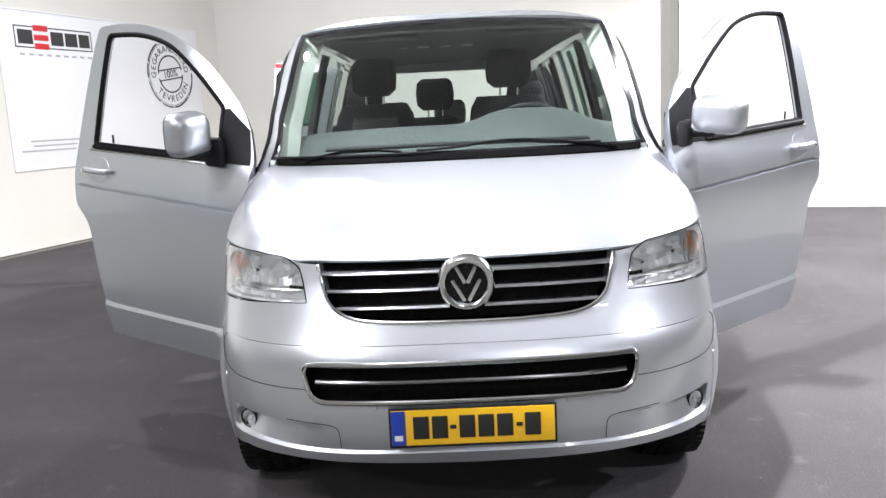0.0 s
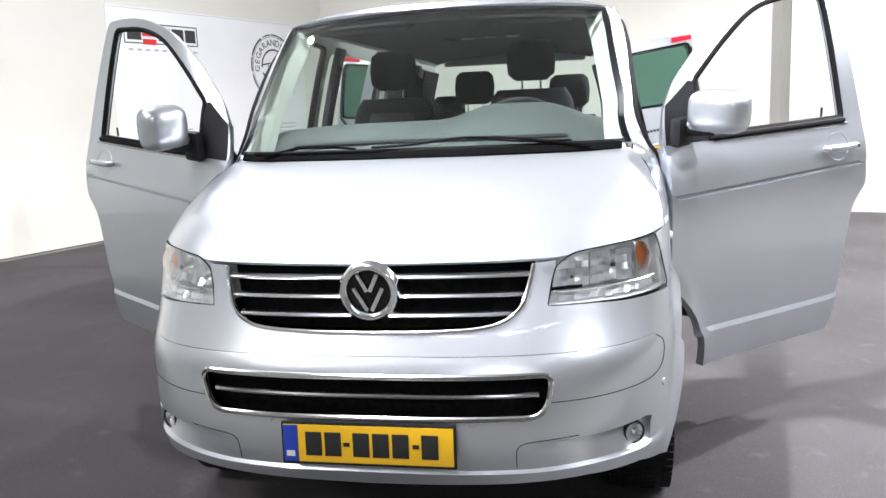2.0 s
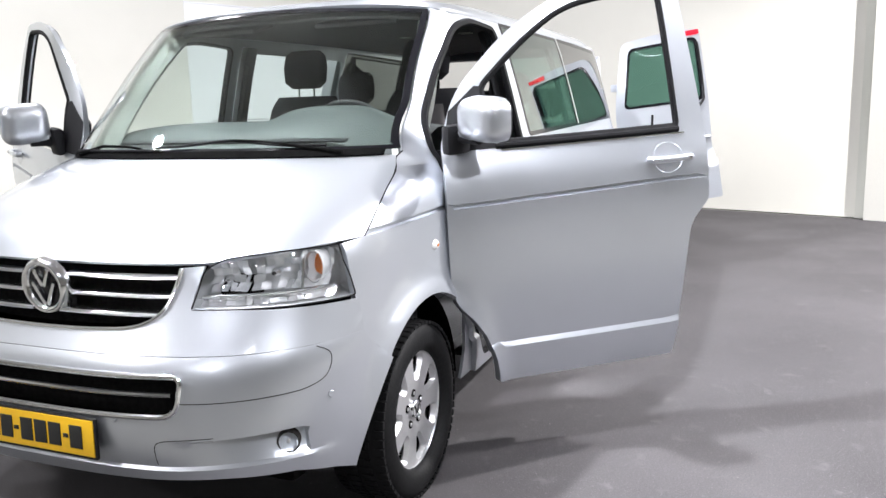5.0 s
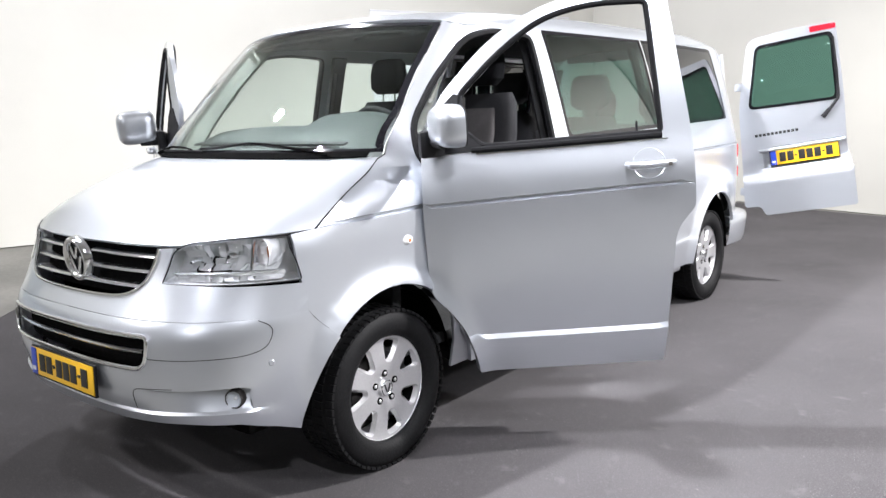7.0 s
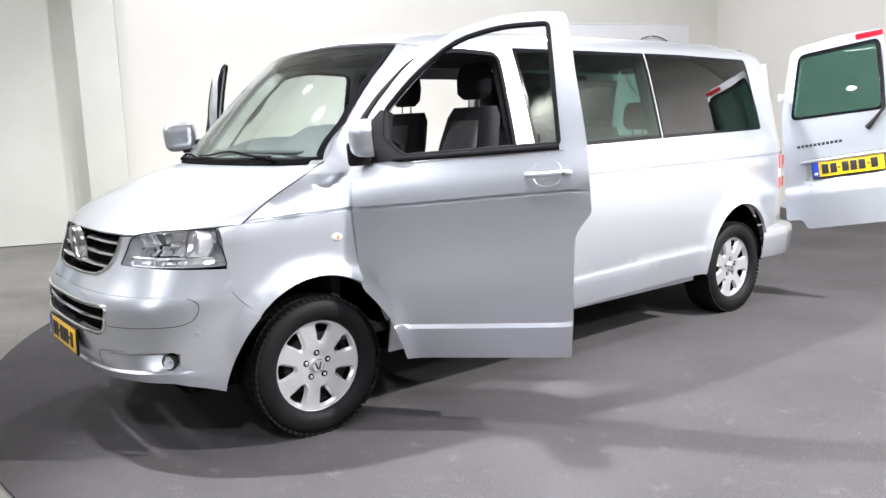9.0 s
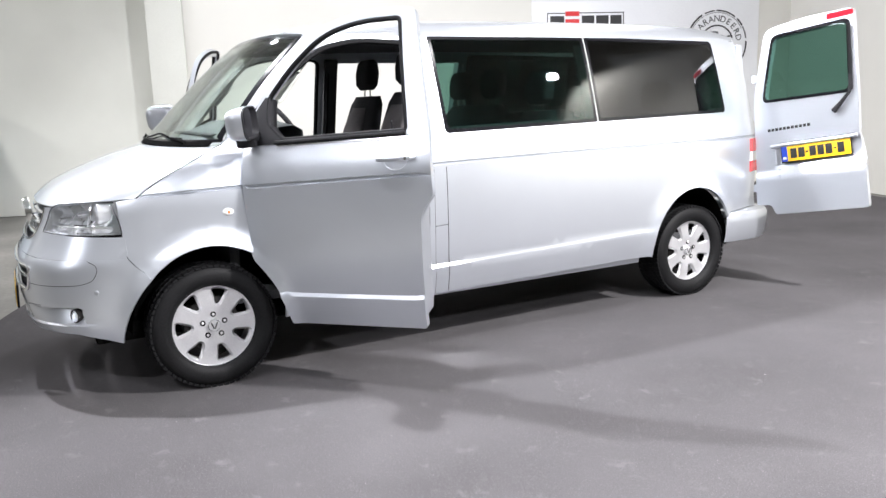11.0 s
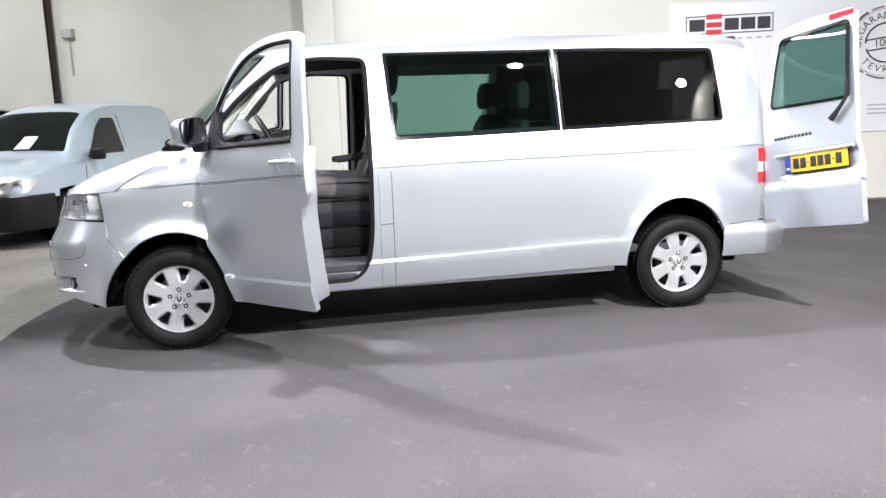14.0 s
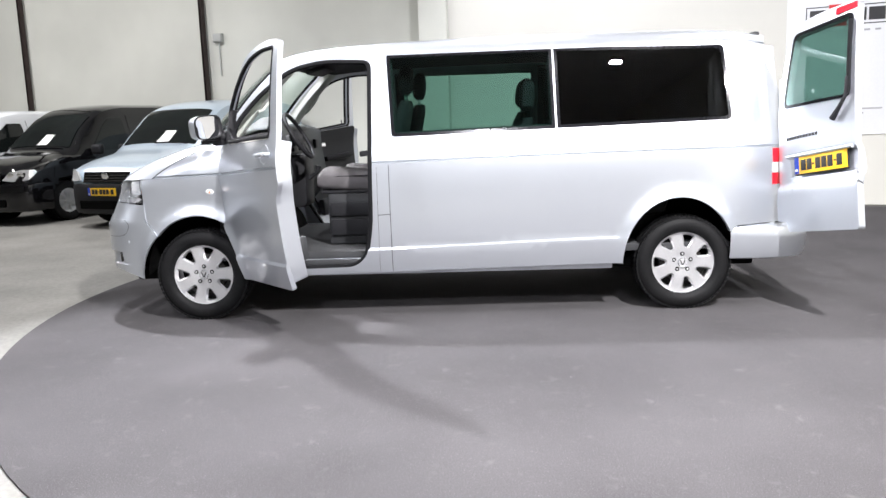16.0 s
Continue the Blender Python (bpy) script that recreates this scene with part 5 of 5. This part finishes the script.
for x, y, w, h in ((0, 0.125, 1.23, 0.014), (0, -0.125, 1.23, 0.014), (-0.608, 0, 0.014, 0.25), (0.608, 0, 0.014, 0.25)):
    part("logo_frame", box((w, h, 0.002), (x, y, 0)), PRINT, logo, "black frame bar")
for x, w in ((-0.455, 0.22), (0.035, 0.2), (0.265, 0.2), (0.485, 0.18)):
    part("logo_block", box((w, 0.17, 0.002), (x, 0, 0.001)), PRINT, logo, "black block")
for y in (0.115, 0.0, -0.105):
    part("logo_bar", box((0.22, 0.07, 0.003), (-0.215, y, 0.002)), RED, logo, "red bar")
for k in range(9):
    part("small_print", box((0.07, 0.025, 0.002), (-1.53 + 0.135 * k, 0.44, 0.0075)), PRINT_GREY, banner, "grey print bar")
for k, (w, y) in enumerate(((0.95, -0.62), (0.7, -0.68), (0.85, -0.74))):
    part("small_print", box((w, 0.02, 0.002), (-1.1 - 0.1 * k, y, 0.0075)), PRINT_GREY, banner, "grey print bar")
for k in range(3):
    part("small_print", box((0.62, 0.02, 0.002), (1.25, -0.60 - 0.06 * k, 0.0075)), PRINT_GREY, banner, "grey print bar")
stamp = new("stamp_print")
stamp.parent = banner
stamp.matrix_basis = pose(1.15, 0.275, 0.0075, 0, 0, 8)
rnd = random.Random(4)
a = 0.0
while a < 352:
    long = rnd.uniform(14, 46)
    part("stamp_ring", ring_piece(0.492 - rnd.uniform(0, 0.006), 0.507 + rnd.uniform(0, 0.008), a, min(a + long, 358)), PRINT, stamp)
    a += long + rnd.uniform(2, 6)
part("stamp_ring", ring_piece(0.468, 0.474, 20, 330), PRINT, stamp)
part("stamp_half", ring_piece(0.262, 0.285, 8, 172), PRINT, stamp)
part("stamp_half", ring_piece(0.262, 0.285, 188, 352), PRINT, stamp)
for y in (0.075, -0.075):
    part("stamp_line", box((0.53, 0.02, 0.002), (0, y, 0.002)), PRINT, stamp)
letters("100%", 0.11, PRINT, "stamp_figures", stamp, pose(0, 0, 0.002))
for word, mid, step in (("GEGARANDEERD", 90, -15.5), ("TEVREDEN", 270, 15.5)):
    for k, ch in enumerate(word):
        ang = mid + (k - (len(word) - 1) / 2) * step
        up = ang - 90 if step < 0 else ang + 90
        letters(ch, 0.10, PRINT, "stamp_letter", stamp, pose(0.375 * math.cos(radians(ang)), 0.375 * math.sin(radians(ang)), 0.002, 0, 0, up))
for y0 in (-14.55, -19.3):
    pp = thing("steel_post", "dark red steel post against the grey wall", "post", WALL @ pose(y0, 0, -0.2), "wall posts")
    bm = bmesh.new()
    for x in (-0.03, 0.03):
        add_box(bm, (0.010, 6.4, 0.10), (x, 3.2, 0.0))
    add_box(bm, (0.06, 6.4, 0.010), (0, 3.2, 0.0))
    part("post_beam", bm, POST, pp)
    part("post_foot", box((0.2, 0.02, 0.2), (0, 0.01, 0), 0.003), POST, pp)
jb = thing("junction_box", "small grey junction box on the wall", "box", WALL @ pose(-14.25, 3.08, -0.3))
part("box_body", box((0.20, 0.16, 0.08), (0, 0, 0.04), 0.012), BOX_GREY, jb)
part("box_lid", box((0.18, 0.14, 0.02), (0, 0, 0.088), 0.006), BOX_GREY, jb)
part("box_conduit", tube([(0, -0.08, 0.03), (0, -0.7, 0.03)], 0.012, 8), BOX_GREY, jb)

# ---- parked vans ----
CADDY = material("pale_blue_paint", (0.52, 0.61, 0.69), 0.32, 0.4, 0.6, grain=0.03, size=600, stain=0.03)
BLACK_PAINT = material("black_paint", (0.004, 0.004, 0.005), 0.07, 0.0, 0.3, grain=0.1, size=500, stain=0.1)
WHITE_PAINT = material("white_paint", (0.72, 0.74, 0.76), 0.3, 0.0, 0.6, grain=0.02, size=400, stain=0.03)
CAR_GLASS = material("dark_car_glass", (0.006, 0.008, 0.008), 0.04, 0.0, 0.0, grain=0.2, size=3, stain=0.2)
PAPER = material("white_paper", (0.82, 0.82, 0.80), 0.8, grain=0.02, size=30, stain=0.02)


def parked_van(label, paint, low_paint, m, long=4.4, wide=1.8, tall=1.82, side_glass=True):
    """A small delivery van; x runs from nose to tail, y across."""
    top = smooth_curve([0, 0.04, 0.12, 0.3, 0.6, 0.95, 1.05, 1.35, 1.7, 1.95, 2.4, 3.4, long - 0.25, long - 0.05, long], [0.62, 0.74, 0.85, 0.93, 1.01, 1.08, 1.13, 1.42, 1.68, tall - 0.05, tall, tall, tall - 0.06, tall - 0.2, tall - 0.4])
    half = smooth_curve([0, 0.05, 0.2, 0.5, 1.0, long - 0.4, long], [0.60, 0.70, 0.80, 0.86, wide / 2, wide / 2, wide / 2 - 0.07])
    body_mat = thing("parked_van", label, "van", m, "parked vans")

    def skin(s, q, lift=0.0):
        w, zt = half(s), top(s)
        belt = min(1.0, zt - 0.06)
        a = abs(q)
        if a < 0.4:
            y, z = w * (0.88 - 0.08 * step_up(1.10, 1.50, zt)) * (a / 0.4) * 1.0, zt + 0.02 * (1 - (a / 0.4) ** 2) - 0.05 * (a / 0.4) ** 6
        elif a < 0.7:
            k = (a - 0.4) / 0.3
            y, z = w * ((0.88 - 0.08 * step_up(1.10, 1.50, zt)) * (1 - k) + 0.99 * k) + 0.03 * k * (1 - k), (zt - 0.05) * (1 - k) + belt * k
        else:
            k = (a - 0.7) / 0.3
            y, z = w * (0.99 + 0.02 * math.sin(math.pi * k)) - 0.04 * k ** 4, belt * (1 - k) + 0.27 * k
        y += lift * (1 if a > 0.35 else 0)
        z += lift * (1 if a <= 0.5 else 0.2)
        return (s - (lift * 0.7 if a <= 0.4 else 0), math.copysign(y, q), z)

    arches = [(0.86, 0.34), (long - 0.95, 0.34)]
    bend = spline([(-0.015, 0.0), (0.0, 0.35), (0.06, 0.62), (0.20, 0.80), (0.40, wide / 2 - 0.01), (0.56, wide / 2 + 0.012)], 8)
    run = np.r_[0.0, np.cumsum([(b - a).length for a, b in zip(bend, bend[1:])])]

    def nose_at(v, z, lift=0.0):
        """A place on the nose, v along its contour from the middle, lifted forwards; it leans back above the bumper."""
        x = float(np.interp(abs(v), run, [p.x for p in bend]))
        y = float(np.interp(abs(v), run, [p.y for p in bend]))
        k = min(1.0, abs(v) / 0.95)
        return (x - 0.04 - lift * (1 - 0.7 * k * k) + 0.35 * max(0.0, z - 0.64) * (1 - 0.35 * k), math.copysign(y + lift * 0.7 * k * k, v), z)


    def shape(s, q):
        return skin(s, q)

    bm = bmesh.new()
    ss = np.r_[np.linspace(0, 0.3, 8), np.linspace(0.36, long - 0.3, 46), np.linspace(long - 0.2, long, 6)]
    qs = np.linspace(-1, 1, 57)
    rows = [[skin(s, q) for q in qs] for s in ss]
    vs = add_grid(bm, rows, False)
    bm.faces.new(vs[0])
    bm.faces.new(vs[-1][::-1])
    cut = [f for f in bm.faces if any(math.hypot(f.calc_center_median().x - cx, f.calc_center_median().z - cz) < 0.36 for cx, cz in arches) and abs(f.calc_center_median().y) > 0.5]
    bmesh.ops.delete(bm, geom=cut, context="FACES")
    part("body", bm, paint, body_mat, "", angle=40)
    part("windscreen", sheet(rounded([(1.09, -0.355), (1.09, 0.355), (1.68, 0.345), (1.68, -0.345)], 0.03), [], lambda s, q: skin(s, q, 0.008), 0.07, 0.004), CAR_GLASS, body_mat, "dark windscreen")
    for sg in (1, -1):
        door = [(1.36, sg * 0.66), (2.28, sg * 0.665), (2.22, sg * 0.47), (1.92, sg * 0.455), (1.72, sg * 0.50)]
        part("door_window", sheet(rounded(door, 0.03), [], lambda s, q: skin(s, q, 0.008), 0.07, 0.004), CAR_GLASS, body_mat, "dark door window")
        part("door_gap", tube([skin(s, sg * q, 0.001) for s, q in ((2.34, 0.45), (2.36, 0.6), (2.37, 0.75), (2.36, 0.93))], 0.005, 6), SEAL, body_mat)
        part("door_gap", tube([skin(s, sg * q, 0.001) for s, q in ((1.28, 0.72), (1.25, 0.8), (1.27, 0.93))], 0.005, 6), SEAL, body_mat)
        part("side_strip", box((long - 2.9, 0.03, 0.10), (long / 2 + 0.15, sg * (wide / 2 - 0.005), 0.52), 0.01), low_paint, body_mat, "dark side strip")
        part("wing_mirror", box((0.12, 0.20, 0.16), (1.42, sg * (wide / 2 + 0.10), 1.10), 0.045, segments=3), DARK_PLASTIC, body_mat, "black wing mirror")
        part("door_handle", box((0.14, 0.03, 0.03), (2.2, sg * (wide / 2 + 0.012), 0.92), 0.01), DARK_PLASTIC, body_mat)
        lens = rounded([(sg * v, z) for v, z in ((0.45, 0.69), (0.66, 0.672), (0.86, 0.69), (0.97, 0.80), (0.93, 0.845), (0.74, 0.845), (0.56, 0.815))], 0.03)
        hl = part("headlight", sheet(lens, [], lambda v, z: nose_at(v, z, 0.014), 0.05, 0.03, (), sg < 0), REFLECTOR, body_mat, "clear headlight")
        for v in (0.54, 0.68):
            part("lamp_bowl", lathe([(0.0, 0.006), (0.03, 0.004), (0.055, -0.004)], 18), CHROME, hl, "bright bowl", Matrix.Translation(nose_at(sg * (v + 0.05), 0.755, 0.016)) @ pose(0, 0, 0, 0, 12, 180 - sg * 26))
        for cx, cz in arches:
            part("wheel_well", lathe([(0.0, -0.2), (0.36, -0.2), (0.36, 0.05), (0.33, 0.05)], 28), WELL, body_mat, "black wheel well", pose(cx, sg * (wide / 2 - 0.10), cz, 0, 0, 90 * sg))
            w = new("wheel")
            w.parent = body_mat
            w.matrix_basis = pose(cx, sg * (wide / 2 - 0.11), 0.315, 0, 0, 90 * sg)
            part("tyre", lathe([(0.19, 0.07), (0.22, 0.09), (0.27, 0.095), (0.305, 0.08), (0.315, 0.05), (0.315, -0.05), (0.30, -0.09), (0.19, -0.07)], 40, True), RUBBER, w)
            rimb = lathe([(0.0, 0.06), (0.05, 0.062), (0.06, 0.05), (0.12, 0.035), (0.165, 0.05), (0.19, 0.075), (0.198, 0.07), (0.18, 0.0), (0.0, -0.02)], 32)
            for k in range(10):
                ang = k * math.pi / 5
                add_box(rimb, (0.02, 0.11, 0.026), (0.055, 0.11 * math.cos(ang), 0.11 * math.sin(ang)), 0.004, (math.degrees(ang), 0, 0))
            part("rim", rimb, ALLOY, w, "silver rim")
    bm = bmesh.new()
    add_grid(bm, [[nose_at(v, z, d) for v in np.linspace(-1.32, 1.32, 45)] for z, d in ((0.20, -0.08), (0.215, -0.01), (0.25, 0.02), (0.40, 0.030), (0.50, 0.034), (0.60, 0.030), (0.632, 0.018), (0.645, -0.02))])
    bump = part("bumper", bm, low_paint, body_mat, "dark front bumper")
    bm = bmesh.new()
    add_grid(bm, [[nose_at(v, z, d) for v in np.linspace(-0.50, 0.50, 15)] for z, d in ((0.285, 0.035), (0.29, 0.044), (0.40, 0.050), (0.405, 0.035))])
    part("air_intake", bm, WELL, bump, "black air intake")
    bm = bmesh.new()
    add_grid(bm, [[nose_at(v, z, d) for v in np.linspace(-0.43, 0.43, 15)] for z, d in ((0.66, -0.02), (0.662, 0.010), (0.81, 0.010), (0.813, -0.02))])
    gr = part("grille", bm, WELL, body_mat, "black grille")
    for z in (0.685, 0.725, 0.765, 0.803):
        part("grille_slat", tube([nose_at(v, z, 0.013) for v in np.linspace(-0.42, 0.42, 13)], 0.005, 6), STEEL, gr, "grey slat")
    part("emblem", lathe([(0.0, 0.012), (0.04, 0.012), (0.058, 0.006), (0.066, -0.004)], 24), CHROME, gr, "chrome emblem", Matrix.Translation(nose_at(0, 0.745, 0.02)) @ pose(0, 0, 0, 0, 18, 180))
    number_plate(body_mat, Matrix.Translation(nose_at(0, 0.535, 0.056)) @ pose(0, 0, 0, 0, 0, -90))
    part("wiper", tube([skin(1.07, q, 0.02) for q in np.linspace(-0.30, 0.02, 6)], 0.008, 6), SEAL, body_mat)
    part("price_sheet", sheet([(1.10, 0.02), (1.10, -0.10), (1.26, -0.13), (1.26, -0.02)], [], lambda s, q: skin(s, q, 0.014), 0.07, 0.003), PAPER, body_mat, "white paper sheet behind the windscreen")
    return body_mat


HEAD = -WALL_TURN + 180.0
NOSE = Vector((-4.7, -2.4, 0))
ACROSS = Vector((-math.sin(radians(WALL_TURN)), -math.cos(radians(WALL_TURN)), 0))
parked_van("pale blue delivery van with black bumpers on the concrete", CADDY, DARK_PLASTIC, Matrix.Translation(NOSE) @ pose(0, 0, 0, 0, 0, HEAD), 4.1, 1.8, 1.82)
parked_van("black delivery van with a paper behind its windscreen", BLACK_PAINT, BLACK_PAINT, Matrix.Translation(NOSE + ACROSS * 2.55) @ pose(0, 0, 0, 0, 0, HEAD), 4.0, 1.72, 1.84)
parked_van("white delivery van standing last in the row", WHITE_PAINT, WHITE_PAINT, Matrix.Translation(NOSE + ACROSS * 5.0) @ pose(0, 0, 0, 0, 0, HEAD), 4.0, 1.72, 1.82)
